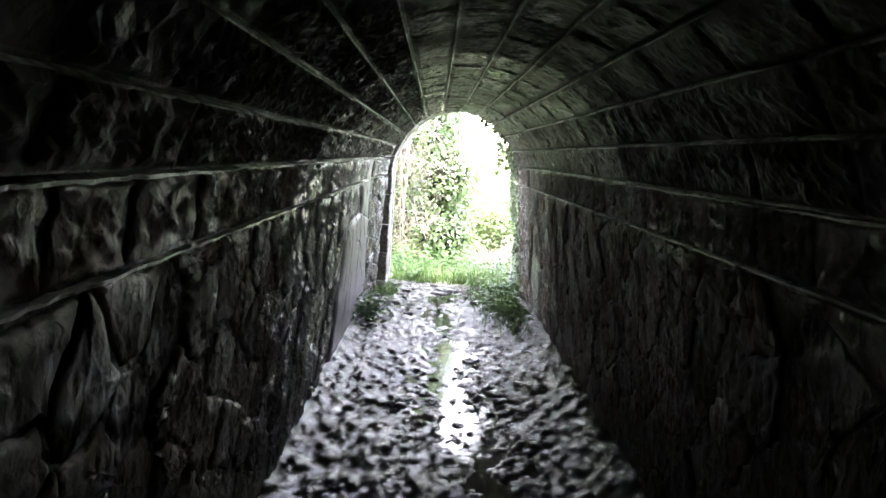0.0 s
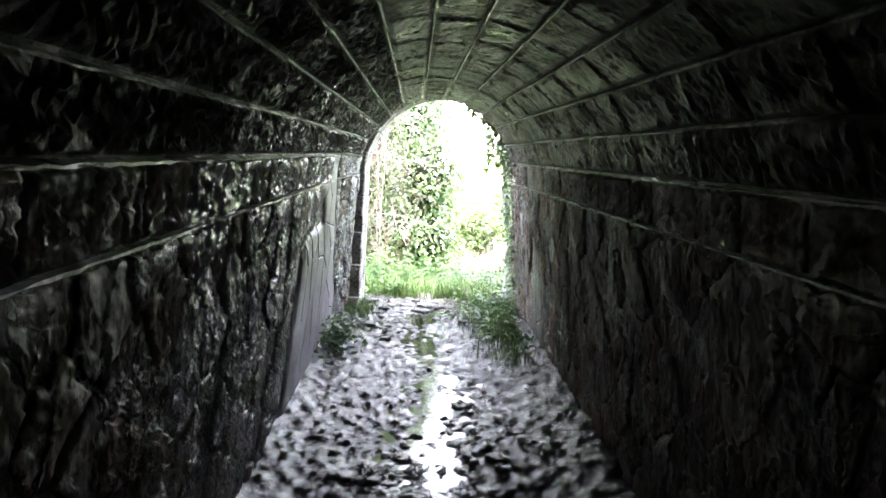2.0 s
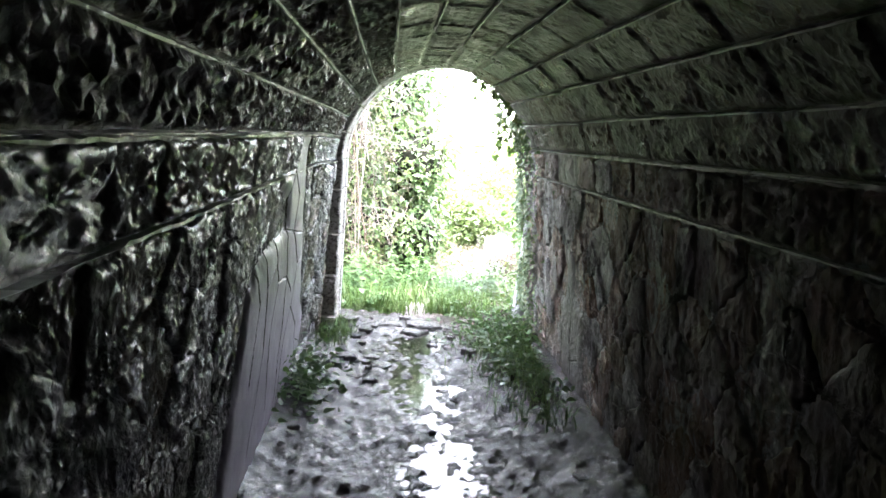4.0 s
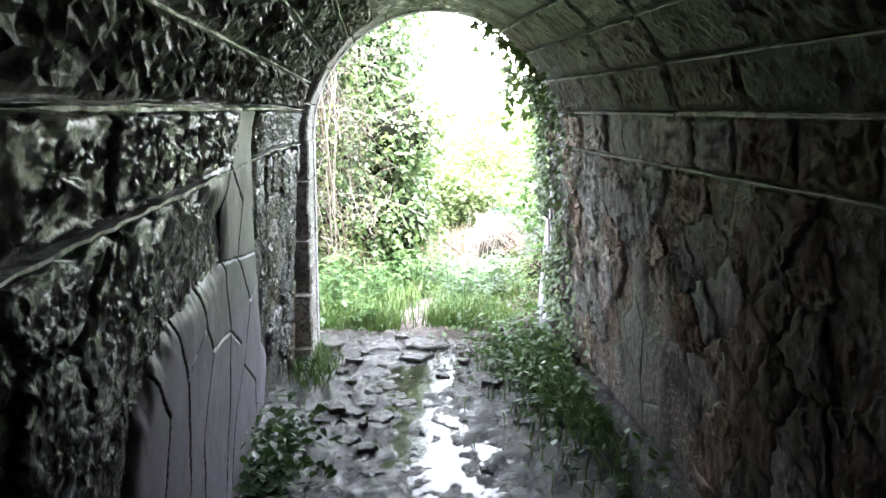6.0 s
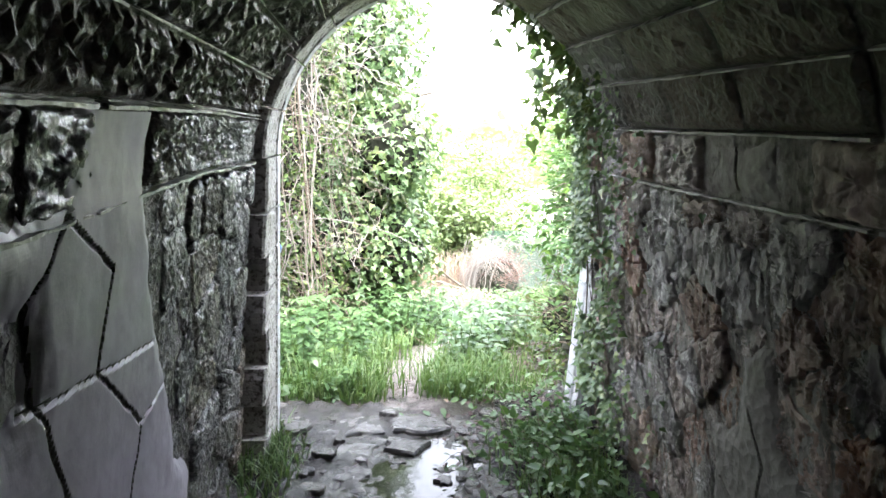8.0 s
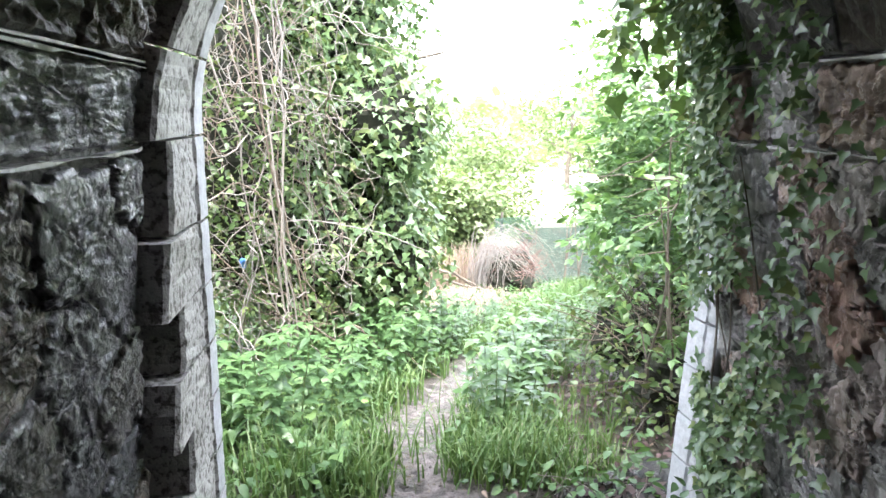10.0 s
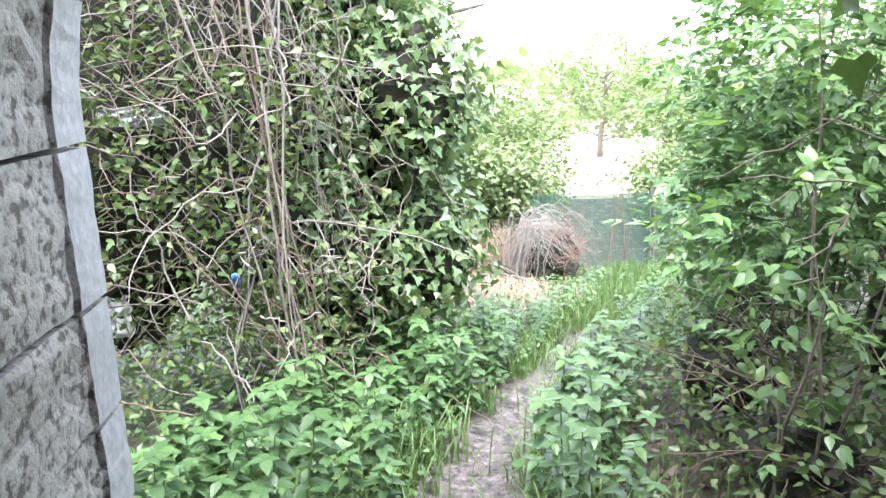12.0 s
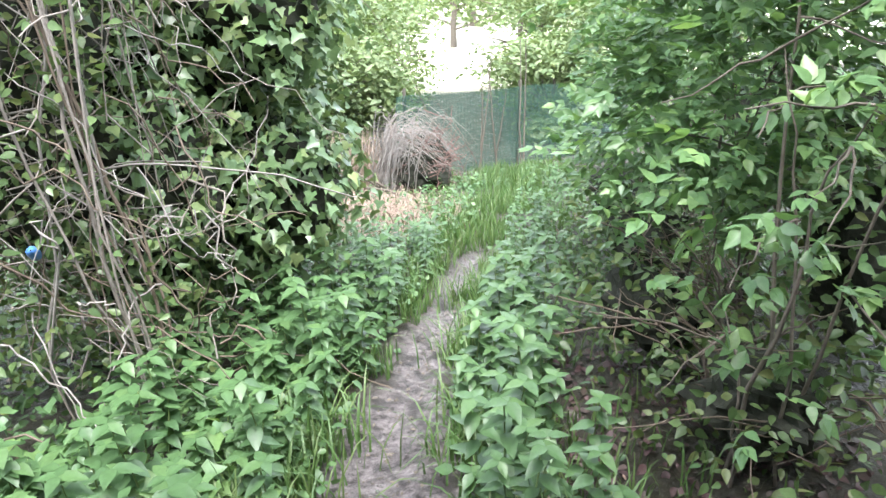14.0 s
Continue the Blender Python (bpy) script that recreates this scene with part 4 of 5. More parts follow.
def cover():
    y = gr.uniform(0.4, 6.5)
    x = gr.uniform(-2.2, 3.6)
    if x > path_x(y) + 0.6 and y < 2.2 and gr.random() < 0.92:
        return None
    return (x, y) if abs(x - path_x(y)) > 0.2 + 0.1 * noise.noise((x * 3, y * 3, 1.0)) else None


cp = np.array(scatter(15000, cover)) + np.array((0, 0, 0.02))
cp[:, 2] += np.abs(rng.normal(0, 0.07, len(cp)))
tagged(leaves("ground_cover", cp, NETTLE, (0.03, 0.07), "ovate", None, None, 1.0, 0.0, 0.35), "low green leaves covering the ground", "ground cover", kind="stuff")


def shaded_soil():
    y = gr.uniform(0.45, 2.4)
    return (path_x(y) + gr.uniform(0.45, 1.7), y)


rl = np.array(scatter(1500, shaded_soil)) + np.array((0, 0, 0.02))
tagged(leaves("red_leaf_litter", rl, RED_LITTER, (0.02, 0.06), "ovate", None, None, 1.0, 0.0, 0.35), "purple-brown dead leaves under the shrubs", "leaf litter", kind="stuff")


def lobed():
    y = gr.uniform(0.5, 2.1)
    x = path_x(y) - gr.uniform(0.28, 1.4)
    return (x, y) if noise.noise((x * 3, y * 3, 21.0)) > -0.05 else None


lb = np.array(scatter(1300, lobed)) + np.array((0, 0, 0.03))
lb[:, 2] += np.abs(rng.normal(0, 0.09, len(lb)))
tagged(leaves("lobed_weeds", lb, ELDER, (0.045, 0.095), "ivy", None, None, 1.1, 0.05, 0.35), "broad lobed weed leaves among the nettles", "weeds", kind="stuff")
lp = np.array(scatter(700, cover)) + np.array((0, 0, 0.025))
tagged(leaves("leaf_litter", lp, STRAW, (0.02, 0.05), "narrow", None, None, 1.0, 0.0, 0.2), "brown dead leaves lying on the earth", "leaf litter", kind="stuff")

def on_path():
    y = gr.uniform(0.45, 5.0)
    return (path_x(y) + gr.gauss(0, 0.1), y)


pp = np.array(scatter(520, on_path)) + np.array((0, 0, 0.015))
tagged(leaves("path_litter", pp, BARK, (0.012, 0.03), "narrow", None, None, 1.0, 0.0, 0.25), "scraps of dead leaf trodden into the path", "leaf litter", kind="stuff")
pb = Soup()
for x, y, z in scatter(300, on_path):
    a = gr.uniform(0.003, 0.01) * (1.6 if gr.random() < 0.12 else 1)
    k = [(math.cos(q * 1.257 + x * 9) * a * gr.uniform(0.7, 1.2), math.sin(q * 1.257 + x * 9) * a * gr.uniform(0.7, 1.2)) for q in range(5)]
    pb.add([(x + u, y + v, z) for u, v in k] + [(x + u * 0.7, y + v * 0.7, z + 0.01 + a * 0.6) for u, v in k] + [(x, y, z + 0.012 + a * 0.7)],
           [(i, (i + 1) % 5, 5 + (i + 1) % 5, 5 + i) for i in range(5)] + [(5 + i, 5 + (i + 1) % 5, 10) for i in range(5)])
tagged(pb.make("gravel", FLAG), "small stones scattered on the trodden path", "gravel", kind="stuff")

# ---- brushwood pile, loose branches, netting fence ----
pr = random.Random(81)
PILE = (1.85, 6.3)
pile = tagged(empty("brushwood_pile", (PILE[0], PILE[1], ground_z(*PILE))), "heaped pile of dead grey-tan brushwood", "brushwood")
for i in range(110):
    # grey stems bent over in an arch
    s = Soup()
    x0 = pr.gauss(-0.28, 0.1)
    line = [Vector((x0, pr.gauss(0, 0.14), 0.0))]
    rise, reach, lean = pr.uniform(0.45, 0.9), pr.uniform(0.2, 0.75), pr.gauss(0, 0.12)
    for k in range(1, 9):
        t = k / 8 * pr.uniform(0.97, 1.03)
        line.append(line[0] + Vector((reach * t * t + pr.gauss(0, 0.018), lean * t - 0.12 * t + pr.gauss(0, 0.012), rise * math.sin(math.pi * min(1, t * 0.82)) + pr.gauss(0, 0.015))))
    s.tube(line, taper(8, pr.uniform(0.0025, 0.007), 0.0015), 4)
    s.make("pale_branch", GREY_STEM if i % 3 else DEAD_STEM, pile, True)
for i in range(170):
    # heaped red-brown twigs
    s = Soup()
    a = pr.uniform(0, 6.28)
    c = Vector((pr.gauss(0.16, 0.13), pr.gauss(0.0, 0.13), abs(pr.gauss(0.3, 0.16))))
    d = Vector((math.cos(a) * 0.2, math.sin(a) * 0.2, pr.gauss(-0.02, 0.13)))
    s.tube(wander(c - d, c + d, 6, 0.025, pr), taper(6, pr.uniform(0.002, 0.006), 0.0015), 4)
    s.make("red_branch", PURPLE_STEM, pile, True)
# Near-black mass added for the shade within the heap.
lump((0.1, 0.05, 0.22), (0.3, 0.26, 0.3), SHADE_FILL, "shade_core", pile, 4.4)
for a, b, k in (((0.95, 6.2), (1.7, 6.0), 0.34), ((1.05, 6.15), (1.6, 5.8), 0.2), ((1.0, 5.9), (1.6, 6.2), 0.42)):
    s = Soup()
    z = ground_z(*a)
    at = Vector((a[0], a[1], z))
    s.tube([p - at for p in wander((a[0], a[1], z + 0.02 + k), (b[0], b[1], ground_z(*b) + 0.03), 7, 0.02, pr)], taper(7, 0.018, 0.008), 6)
    ob = s.make("branch", BARK, None, True)
    ob.location = at
    tagged(ob, "fallen dark branch lying by the brushwood", "branch", "fallen branches")


def straw_spot():
    return (pr.gauss(1.05, 0.3), pr.gauss(5.4, 0.4))


blades("dry_grass", scatter(4500, straw_spot), (0.06, 0.24), STRAW, "flattened straw-coloured dry grass", curl=2.2, width=0.004)



def reeds():
    return (pr.gauss(1.35, 0.3), pr.gauss(6.75, 0.2))


blades("dry_reeds", scatter(900, reeds), (0.3, 0.8), STRAW, "tall pale dry grass behind the brushwood", curl=0.5, width=0.003)
fence = tagged(empty("netting_fence", (3.4, 7.3, ground_z(3.4, 7.3))), "green mesh netting strung between timber posts", "fence")
for x in (-1.35, 0.1, 1.6):
    s = Soup()
    s.tube([(x, 0.05, -0.1), (x + 0.01, 0.05, 1.05)], [0.022, 0.02], 7)
    s.make("post", POST, fence, True)
nt = Soup()
nx_, nz_ = 170, 60
wv = lambda x: 0.04 * math.sin(x * 4.1) + 0.03 * math.sin(x * 9)
for i in range(nx_ + 1):
    x = -1.45 + 3.2 * i / nx_
    nt.tube([(x, wv(x), 0.02), (x, wv(x) * 0.7, 0.5), (x, wv(x) * 0.4, 0.98 + 0.015 * math.sin(x * 5))], [0.0036] * 3, 3)
for j in range(nz_ + 1):
    z = 0.02 + 0.95 * j / nz_
    nt.tube([(-1.45 + 3.2 * i / 24, wv(-1.45 + 3.2 * i / 24) * (1 - 0.6 * z), z) for i in range(25)], [0.0032] * 25, 3)
nt.make("netting", NET, fence)

for x, y, h in ((2.9, 7.15, 1.7), (3.15, 7.2, 1.45), (3.45, 7.1, 1.9)):
    z = ground_z(x, y)
    sap = tagged(empty("sapling", (x, y, z)), "thin bare leaning sapling beside the netting", "sapling", "saplings by the fence")
    for k in range(2):
        s = Soup()
        s.tube(wander((0.03 * k, 0, -0.03), (pr.uniform(-0.3, 0.15), pr.uniform(-0.1, 0.1), h * pr.uniform(0.7, 1.0)), 8, 0.012, pr), taper(8, 0.013, 0.004), 5)
        s.make("stem", BARK, sap, True)

# ---- distance ----
fr = random.Random(91)
for i, (x, y, h, w_) in enumerate(((-2.5, 12, 5.5, 2.2), (0.6, 11, 2.1, 1.2), (8.0, 11, 5, 2.4), (12.5, 14, 6, 3), (-7, 14, 7, 3.2), (-12, 20, 8, 4), (17, 20, 8, 4), (0.2, 9.0, 2.2, 0.9), (6.3, 9.5, 2.8, 1.3), (1.5, 9.4, 1.7, 0.9), (2.5, 11.6, 2.2, 1.6), (1.9, 9.9, 1.9, 1.2), (0.9, 8.7, 1.6, 0.9), (3.2, 13.5, 2.7, 1.5), (4.9, 9.3, 1.5, 0.9), (6.6, 14.0, 3.0, 1.5), (6.9, 19.0, 3.4, 2.2), (9.5, 24.0, 4.5, 3.0), (5.8, 11.5, 2.3, 1.4))):
    z = ground_z(x, y)
    t = tagged(empty("tree", (x, y, z)), "pale sunlit leafy tree in the distance", "tree", "distant trees")
    s = Soup()
    s.tube(wander((0, 0, -0.1), (0.1, 0, h * 0.8), 7, 0.04, fr), taper(7, 0.03 * h, 0.01 * h), 7)
    for k in range(9):
        zz = h * fr.uniform(0.15, 0.7)
        a = fr.uniform(0, 6.28)
        s.tube(wander((0, 0, zz), (math.cos(a) * w_ * 0.7, math.sin(a) * w_ * 0.7, zz + h * 0.15), 5, 0.05, fr), taper(5, 0.01 * h, 0.003 * h), 5)
    s.make("trunk", BARK, t, True)
    P, D = [], []
    for k in range(9):
        a, b = fr.uniform(0, 6.28), fr.uniform(0.05, 0.9)
        c = (math.cos(a) * w_ * 0.5, math.sin(a) * w_ * 0.5, h * b)
        p, d = shell_points(640 if y < 15 else 380, c, (w_ * 0.5, w_ * 0.5, h * 0.2), 0.3, 1.1, k + i * 9.0, 0.4)
        P.append(p); D.append(d)
    leaves("crown", np.concatenate(P), FAR_LEAF, (0.06, 0.12) if y < 15 else (0.1, 0.2), "ovate", t, np.concatenate(D) * 0.4, 0.6, 0.2, 0.6)
hp = np.stack([rng.uniform(-60, 60, 9000), rng.uniform(24, 40, 9000), rng.uniform(-1.5, 1.0, 9000) ], 1)
az = np.degrees(np.arctan2(hp[:, 0] + 0.1, hp[:, 1] + 0.5))
hp = hp[(az < 17.5) | (az > 21.5) | (hp[:, 2] < -1.0)]
hp[:, 2] += 0.8 * np.sin(hp[:, 0] * 0.3) * (hp[:, 2] > 0)
tagged(leaves("far_hedge", hp, FAR_LEAF, (0.5, 0.9), "ovate", None, None, 0.3, 0.2, 0.8), "pale hedge line beyond the clearing", "hedge", kind="stuff")

# Made-up pale sheet that fills the gap in the hedge with brightness.
field = Soup()
field.box((3.0, 13.0, -1.6), (34.0, 75.0, -1.19))
tagged(field.make("ground_pale_backdrop", PALE_BACKDROP), "pale sheet added beyond the fence to brighten the gap", "field", kind="structure")

# ---- greenery at the tunnel mouth ----
iv = random.Random(95)
P, D = [], []
for i in range(3300):
    y = -abs(iv.gauss(0, 0.3)) - 0.0
    z = iv.uniform(0.1, 1.75)
    if noise.noise((y * 5, z * 3, 2.0)) < -0.12:
        continue
    x = at_right(y, z, 0.05)[0]
    P.append((x - iv.uniform(0, 0.04), y, z)); D.append((-1, -0.25, 0.1))
jamb_ivy = tagged(empty("ivy", (1.0, 0.0, 0.0)), "ivy climbing over the tunnel mouth stones", "ivy")
leaves("climbing_leaves", local(jamb_ivy, P), IVY, (0.018, 0.042), "ivy", jamb_ivy, np.array(D) * 1.3, 0.2, 0.9, 0.3)
P = []
for i in range(420):
    t = radians(iv.choice((iv.uniform(-5, 50), iv.uniform(5, 75), iv.uniform(5, 60))))
    k = PR - abs(iv.gauss(0, 0.05)) + 0.02
    P.append((PX + k * math.cos(t), iv.uniform(-0.25, 0.12), PZ + k * math.sin(t) - abs(iv.gauss(0, 0.03))))
for i in range(160):
    P.append((PX + iv.uniform(0.42, 0.72), iv.uniform(-0.05, 0.25), PZ + 0.35 + iv.gauss(0, 0.12)))
leaves("hanging_leaves", local(jamb_ivy, P), BRAMBLE, (0.035, 0.075), "ivy", jamb_ivy, None, 0.4, 0.8, 0.6)
for i in range(5):
    s = Soup()
    y = -abs(iv.gauss(0, 0.18)) - 0.05
    z1 = iv.uniform(0.6, 1.7)
    line = [Vector(at_right(y + 0.05 * math.sin(k), z1 * k / 7, 0.05)) - jamb_ivy.location for k in range(8)]
    s.tube(line, taper(7, iv.uniform(0.002, 0.005), 0.002), 5)
    s.make("stem", BARK, jamb_ivy, True)


def inner_grass():
    y = -abs(iv.gauss(0, 0.9))
    x = 0.92 - abs(iv.gauss(0, 0.17))
    return (x, y) if y > -2.1 else None


def on_floor(n, fn):
    out = []
    while len(out) < n:
        p = fn()
        if p:
            out.append((p[0], p[1], floor_z(*p) - 0.01))
    return out


blades("tunnel_grass", on_floor(1900, inner_grass), (0.04, 0.17), GRASS, "grass growing along the foot of the wall", curl=0.9)
ip = np.array(on_floor(1000, inner_grass)) + np.array((0, 0, 0.03))
ip[:, 2] += np.abs(rng.normal(0, 0.05, len(ip)))
tagged(leaves("wall_foot_leaves", ip, NETTLE, (0.025, 0.07), "ovate", None, None, 0.9, 0.0, 0.4), "small green and yellow leaves at the wall foot", "weeds", kind="stuff")


def left_weeds():
    return (iv.gauss(-0.6, 0.09), iv.gauss(-1.5, 0.25))


lw = np.array(on_floor(480, left_weeds)) + np.array((0, 0, 0.03))
lw[:, 2] += np.abs(rng.normal(0, 0.07, len(lw)))
tagged(leaves("wall_foot_weeds", lw, NETTLE, (0.03, 0.07), "ovate", None, None, 0.9, 0.0, 0.4), "clump of green weeds against the damp wall", "weeds", kind="stuff")




def right_foot():
    return (0.98 - abs(iv.gauss(0, 0.28)), iv.uniform(-0.5, 0.38))


rf = np.array(on_floor(650, right_foot)) + np.array((0, 0, 0.02))
tagged(leaves("foot_litter", rf, RED_LITTER, (0.015, 0.05), "ovate", None, None, 1.0, 0.0, 0.4), "purple-brown dead leaves at the foot of the jamb", "leaf litter", kind="stuff")
rw = np.array(on_floor(420, right_foot)) + np.array((0, 0, 0.04))
rw[:, 2] += np.abs(rng.normal(0, 0.08, len(rw)))
tagged(leaves("foot_weeds", rw, NETTLE, (0.025, 0.065), "ovate", None, None, 0.9, 0.0, 0.5), "green weeds growing at the foot of the jamb", "weeds", kind="stuff")
stalks = tagged(empty("dry_stalks", (0.75, 0.0, 0.0)), "bent dry stalks among the weeds", "dry stalks")
for i in range(36):
    s = Soup()
    x, y = right_foot()
    q = Vector((x - 0.75, y, floor_z(x, y)))
    s.tube(wander(q, q + Vector((iv.gauss(-0.05, 0.14), iv.gauss(0, 0.12), iv.uniform(0.03, 0.3))), 6, 0.015, iv, -0.04), taper(6, iv.uniform(0.0015, 0.003), 0.001), 4)
    s.make("stalk", (DEAD_STEM, BROWN_STEM)[i % 2], stalks, True)


def left_moss():
    return (iv.gauss(-0.55, 0.07), iv.gauss(-0.25, 0.15))


blades("jamb_grass", on_floor(700, left_moss), (0.03, 0.14), GRASS, "yellowing grass at the foot of the jamb", curl=1.0)
bl = Soup()
bl.tube([(0, 0, 0), (0, 0, 0.09), (0, 0, 0.105), (0, 0, 0.125), (0, 0, 0.127)], [0.02, 0.02, 0.016, 0.009, 0.003], 10)
bot = bl.make("plastic_bottle", BLUE, None, True)
bot.matrix_world = pose(-0.73, 2.24, 0.5, 60, 15, 0)
tagged(bot, "small blue plastic bottle caught in the brambles", "bottle")


def crumpled_sheet(at, w_, h_, seed):
    """A thin plastic sheet hanging in folds."""
    s = Soup()
    n1, n2 = 16, 14
    for side in (0, 1):
        for i in range(n1 + 1):
            for j in range(n2 + 1):
                u, v = i / n1 - 0.5, j / n2
                e = 0.03 * noise.noise((u * 5, v * 5, seed))
                s.v.append((u * w_ + e, 0.05 * noise.noise((u * 6, v * 4, seed + 3)) + 0.03 * noise.noise((u * 15, v * 13, seed)) + 0.003 * side, v * h_ * (1 + 0.25 * noise.noise((u * 4, 1.0, seed)))))
    m = (n1 + 1) * (n2 + 1)
    for i in range(n1):
        for j in range(n2):
            a = i * (n2 + 1) + j
            q = (a, a + 1, a + n2 + 2, a + n2 + 1)
            s.f += [q, tuple(m + k for k in reversed(q))]
    ob = s.make("plastic_sheet", WHITE, None, True)
    ob.matrix_world = pose(*at, 0, 0, 15)
    return tagged(ob, "crumpled white plastic sheet caught in the brambles", "plastic sheet", "litter in the brambles")


crumpled_sheet((-1.42, 2.56, 0.12), 0.17, 0.22, 2.0)
crumpled_sheet((-1.2, 2.56, 1.2), 0.3, 0.09, 8.0)

# ---- wall pieces: ribbons, render patches, stones ----
PATCHES = [
    ("left", [(-1.86, 1.68), (-2.0, 1.42), (-2.32, 1.36), (-2.35, 1.29), (-2.12, 1.21), (-2.1, 1.08), (-2.4, 1.08), (-2.65, 1.06), (-2.8, 1.03), (-2.95, 0.93), (-3.1, 0.6), (-3.3, -0.05), (-0.9, -0.05), (-0.87, 0.36), (-1.1, 0.5), (-1.2, 0.75), (-1.37, 1.0), (-1.42, 1.2), (-1.5, 1.38), (-1.46, 1.68)]),
    ("right", [(-1.72, 0.05), (-1.2, 0.05), (-1.17, 0.6), (-1.32, 0.68), (-1.35, 0.9), (-1.5, 0.98), (-1.55, 0.7), (-1.72, 0.6)]),
    ("right", [(-1.52, 1.36), (-1.15, 1.36), (-1.2, 1.53), (-1.5, 1.53)]),
]
# false joints scored into the render
SCORES_HIGH = [[(-1.97, 1.355), (-2.1, 1.235), (-2.08, 1.07), (-1.95, 0.82), (-1.95, 0.49), (-2.0, 0.1)],
               [(-1.97, 1.355), (-1.74, 1.22), (-1.82, 1.025), (-1.51, 0.785), (-1.6, 0.58), (-1.8, 0.44), (-1.9, 0.1)],
               [(-2.12, 1.07), (-1.81, 1.02), (-1.42, 0.96)], [(-1.45, 1.25), (-1.46, 1.12), (-1.29, 0.86)]]
SCORES_LOW = [[(-2.41, 1.07), (-2.33, 0.93), (-2.23, 0.83), (-1.97, 0.8), (-1.71, 0.67)], [(-2.23, 0.83), (-2.36, 0.6), (-2.3, 0.2)],
              [(-2.66, 1.06), (-2.54, 0.86), (-2.34, 0.93)], [(-2.54, 0.86), (-2.52, 0.55), (-2.7, 0.15)], [(-2.84, 0.99), (-2.72, 0.84), (-2.8, 0.5)],
              [(-1.63, 0.55), (-1.29, 0.35), (-1.25, 0.05)], [(-1.51, 0.785), (-1.24, 0.81)]]
SCORES_RIGHT = [[(-1.45, 0.05), (-1.42, 0.35), (-1.48, 0.6), (-1.4, 0.75)], [(-1.42, 0.35), (-1.25, 0.45)], [(-1.32, 1.36), (-1.3, 1.53)], [(-1.6, 0.3), (-1.45, 0.25)]]


def line_distance(px, py, line, closed=False):
    """Distance of many points from a crooked line."""
    best = np.full(px.shape, 9.0)
    ends = line[1:] + (line[:1] if closed else [])
    for (x0, y0), (x1, y1) in zip(line, ends):
        dx, dy = x1 - x0, y1 - y0
        t = np.clip(((px - x0) * dx + (py - y0) * dy) / (dx * dx + dy * dy), 0, 1)
        best = np.minimum(best, np.hypot(px - x0 - t * dx, py - y0 - t * dy))
    return best


def render_patch(outline, surf, lines, proud, mat, wall):
    """A trowelled coat with ragged edges and narrow scored joints."""
    step = 0.0065
    us = np.arange(min(p[0] for p in outline) - 0.04, max(p[0] for p in outline) + 0.04, step)
    vs = np.arange(min(p[1] for p in outline), min(1.54, max(p[1] for p in outline)), step)
    U, V = np.meshgrid(us, vs, indexing="ij")
    jag = np.array([[0.022 * noise.fractal((u * 9, v * 7, 3.0), 0.7, 2.1, 3) for v in vs] for u in us])
    ins = np.array([[inside(outline, u, v) for v in vs] for u in us])
    depth = line_distance(U, V, outline, True) * np.where(ins, 1, -1) + jag
    wob = np.array([[noise.noise((u * 14, v * 14, 5.0)) for v in vs] for u in us])
    cut = np.min([line_distance(U + 0.006 * wob, V + 0.006 * np.roll(wob, 7, 0), ln) for ln in lines], axis=0)
    width = 0.0046 + 0.002 * wob
    rise = np.clip(depth / 0.09, 0, 1)
    H = proud * (rise * (2 - rise)) - 0.004 + 0.0035 * np.array([[noise.fractal((u * 4, v * 4, 8.0), 0.8, 2.0, 4) for v in vs] for u in us])
    H -= 0.009 * np.clip(1 - cut / (width * 1.5), 0, 1)
    nv = len(vs)
    verts = [surf(float(u), float(v), float(H[i, k])) for i, u in enumerate(us) for k, v in enumerate(vs)]
    faces, idx = [], []
    for i in range(len(us) - 1):
        for k in range(nv - 1):
            if depth[i:i + 2, k:k + 2].min() > -0.004:
                a = i * nv + k
                faces.append((a, a + nv, a + nv + 1, a + 1))
                idx.append(1 if cut[i, k] < width[i, k] else 0)
    ob = mesh_from("render_patch", verts, faces, [mat, MORTAR_BED], wall, False, "smooth grey cement render scored with false joints")
    ob.data.polygons.foreach_set("material_index", idx)


def inside(poly, x, y):
    hit = False
    for i, (x0, y0) in enumerate(poly):
        x1, y1 = poly[(i + 1) % len(poly)]
        if (y0 > y) != (y1 > y) and x < x0 + (y - y0) / (y1 - y0) * (x1 - x0):
            hit = not hit
    return hit


def ordered(poly):
    area = sum(p[0] * q[1] - q[0] * p[1] for p, q in zip(poly, poly[1:] + poly[:1]))
    return poly if area > 0 else poly[::-1]


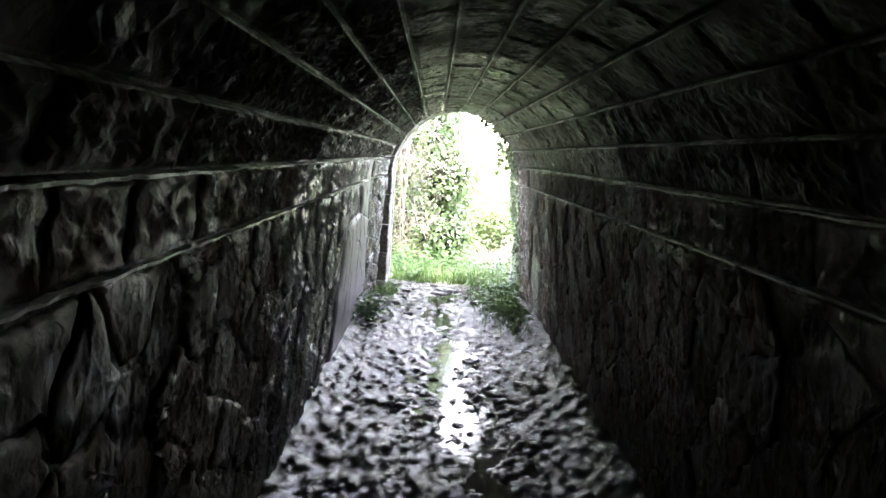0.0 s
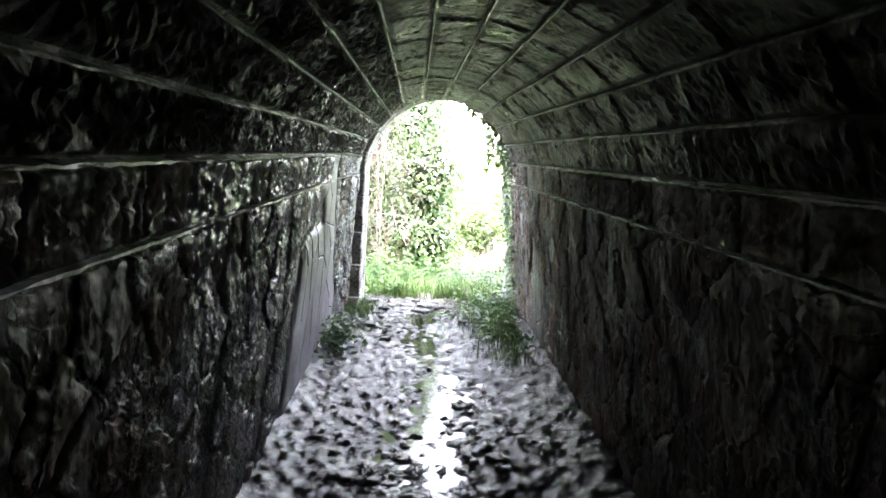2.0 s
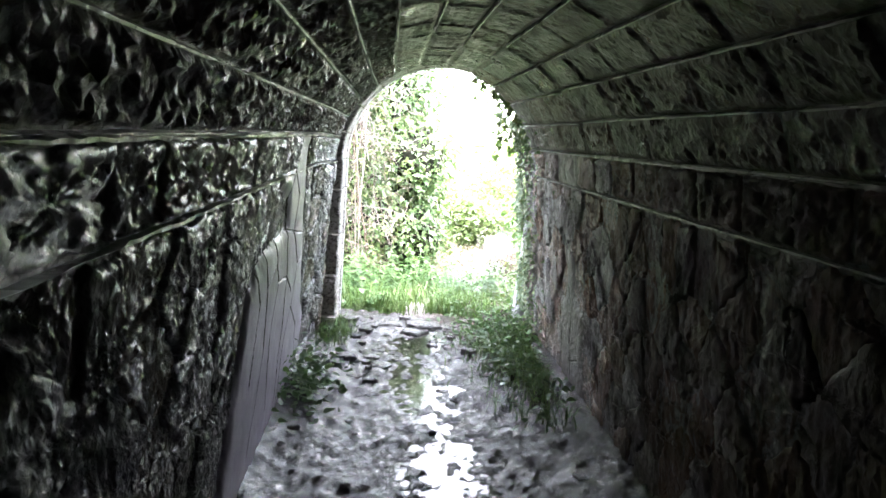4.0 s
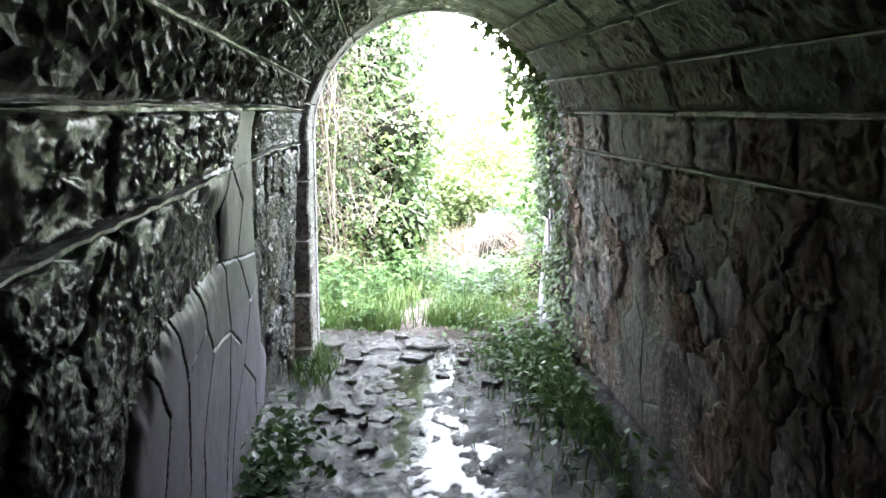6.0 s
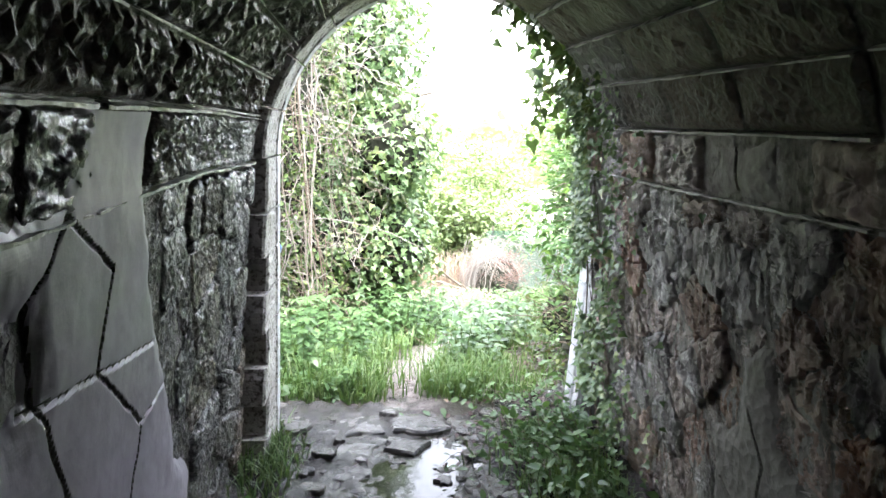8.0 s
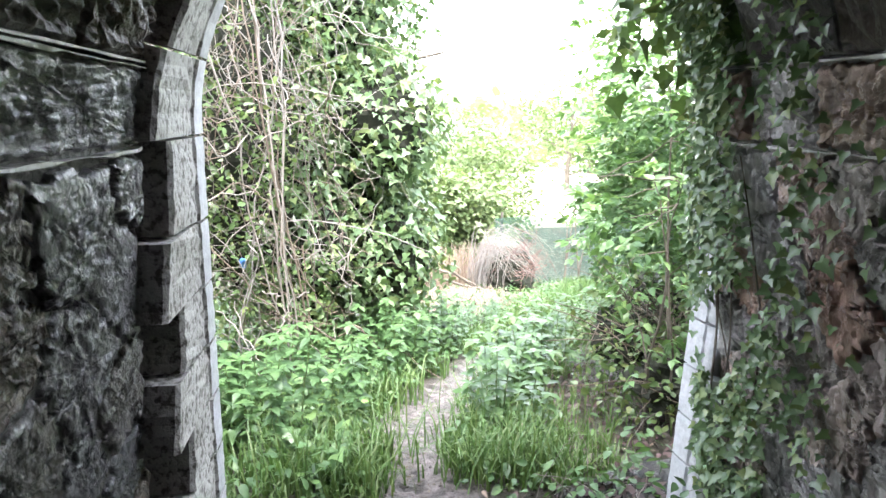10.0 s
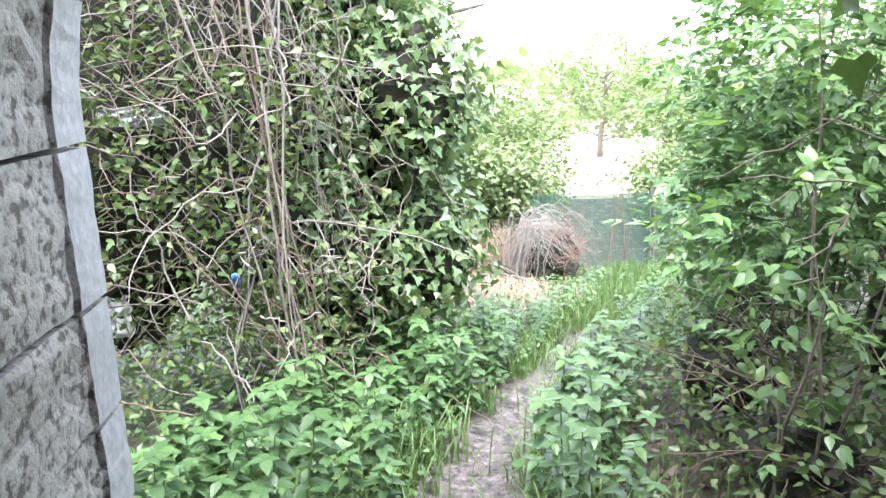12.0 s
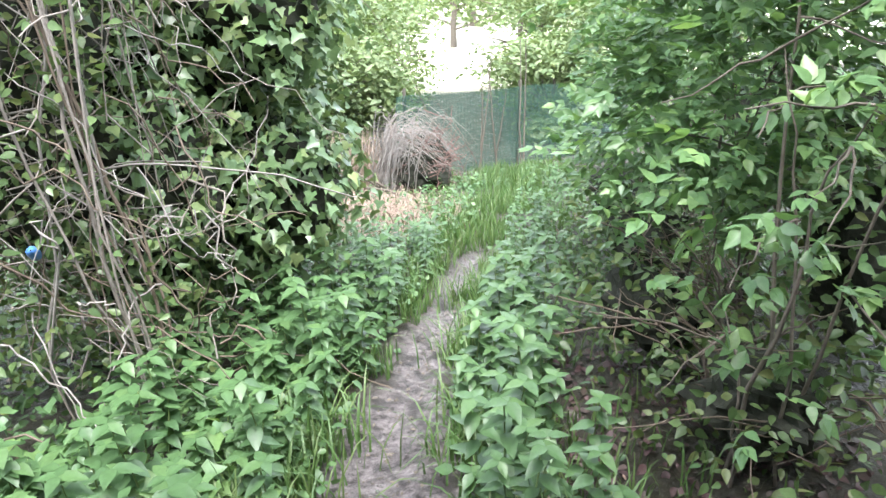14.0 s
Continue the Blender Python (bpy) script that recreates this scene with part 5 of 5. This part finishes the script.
pw = random.Random(17)
FINE_ROCK = ((1.0, -0.02), (0.98, 0.4), (0.95, 0.75), (0.88, 0.95), (0.8, 1.0), (0.71, 1.0), (0.62, 1.02), (0.53, 1.0), (0.43, 1.0), (0.32, 1.0), (0.2, 1.0), (0.09, 1.0))
NEAR_ROCK = tuple([(1.0, -0.02), (0.985, 0.35), (0.965, 0.7), (0.94, 0.9)] + [(0.9 - 0.05 * i, 1.0) for i in range(18)])
for side, surf, wall, mat in (("left", at_left, wall_left, WET_STONE), ("right", at_right, wall_right, DRY_STONE)):
    end_y = Y_END if side == "left" else -0.03
    for z, half in ((Z_BED, 0.0055 if side == "left" else 0.005), (Z_COURSE - 0.004, 0.006 if side == "left" else 0.005)):
        for b in range(len(BREAKS) - 1):
            s = Soup()
            ribbon(s, surf, z, BREAKS[b] + 0.02, (BREAKS[b + 1] if b < 3 else end_y) - 0.02, half, 0.028 if side == "left" else 0.022, pw)
            s.make("mortar_joint", MORTAR, wall)
    bed = 0.02 if side == "left" else 0.013
    mine = [ordered(p) for sd, p in PATCHES if sd == side]
    for outline in mine:
        render_patch(outline, surf, SCORES_HIGH + SCORES_LOW if side == "left" else SCORES_RIGHT, 0.027 if side == "left" else 0.022, RENDER if side == "left" else OLD_RENDER, wall)
    # course of blocks under the vault
    end = Y_END if side == "left" else -0.03
    u = -9.4
    while u < end - 0.05:
        w = pw.uniform(0.24, 0.46)
        e = end - 0.01 if end - (u + w) < 0.15 else u + w
        if not any(inside(p, (u + e) / 2, 1.45) for p in mine):
            v, f = dome([(u, Z_BED + 0.01), (e, Z_BED + 0.01), (e, Z_COURSE - 0.012), (u, Z_COURSE - 0.012)], surf, 0.007, pw.uniform(0.012, 0.026), 0.01, pw, (26 if u > -1.9 else 12) if u > -6.5 else 6, (NEAR_ROCK if u > -1.9 else FINE_ROCK) if u > -6.5 else ROCK, 0.006, 38, (1.2, 0.7))
            # Blocks past this depth turn brown and darker, imitating weaker light.
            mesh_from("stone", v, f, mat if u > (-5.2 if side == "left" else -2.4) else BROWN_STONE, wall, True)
        u = e
    # rubble
    outline = [(-9.5, -0.05), (end, -0.05), (end, Z_BED - 0.012), (-9.5, Z_BED - 0.012)]
    seeds = []
    nu_, rows_ = (44, 6) if side == "left" else (58, 5)
    for i in range(nu_):
        for j in range(rows_):
            off = 0.5 if i % 2 else 0.0
            t = (i + 0.5 + pw.uniform(-0.38, 0.38)) / nu_
            t = t if side == "left" else 1 - (1 - t) ** 1.3
            seeds.append((-9.5 + t * (end + 9.5), -0.05 + (j + 0.25 + off + pw.uniform(-0.33, 0.33)) * 1.41 / rows_))
    for sd, poly in cells(seeds, outline):
        c = (sum(p[0] for p in poly) / len(poly), sum(p[1] for p in poly) / len(poly))
        if any(all(inside(p, *q) for q in poly) for p in mine):
            continue
        fine = c[0] > -6.5
        gap, h = (0.011, pw.uniform(0.004, 0.026)) if side == "left" else (0.004, pw.uniform(0.0, 0.022))
        if any(inside(p, *q) for p in mine for q in poly):
            h = 0.0
        v, f = dome(poly, surf, gap, h, 0.0055 if side == "left" else 0.007, pw, 13 if c[0] > -1.9 else ((10 if side == "left" and c[0] > -5.5 else 7) if fine else 4), NEAR_ROCK if c[0] > -1.9 or side == "left" and c[0] > -5.5 else (FINE_ROCK if fine else ROCK), 0.014, 60 if side == "left" else 38, (1.2, 0.7) if side == "left" else (1.3, 0.42))
        # Deeper rubble is the brown stone, its darkness partly painted dimness.
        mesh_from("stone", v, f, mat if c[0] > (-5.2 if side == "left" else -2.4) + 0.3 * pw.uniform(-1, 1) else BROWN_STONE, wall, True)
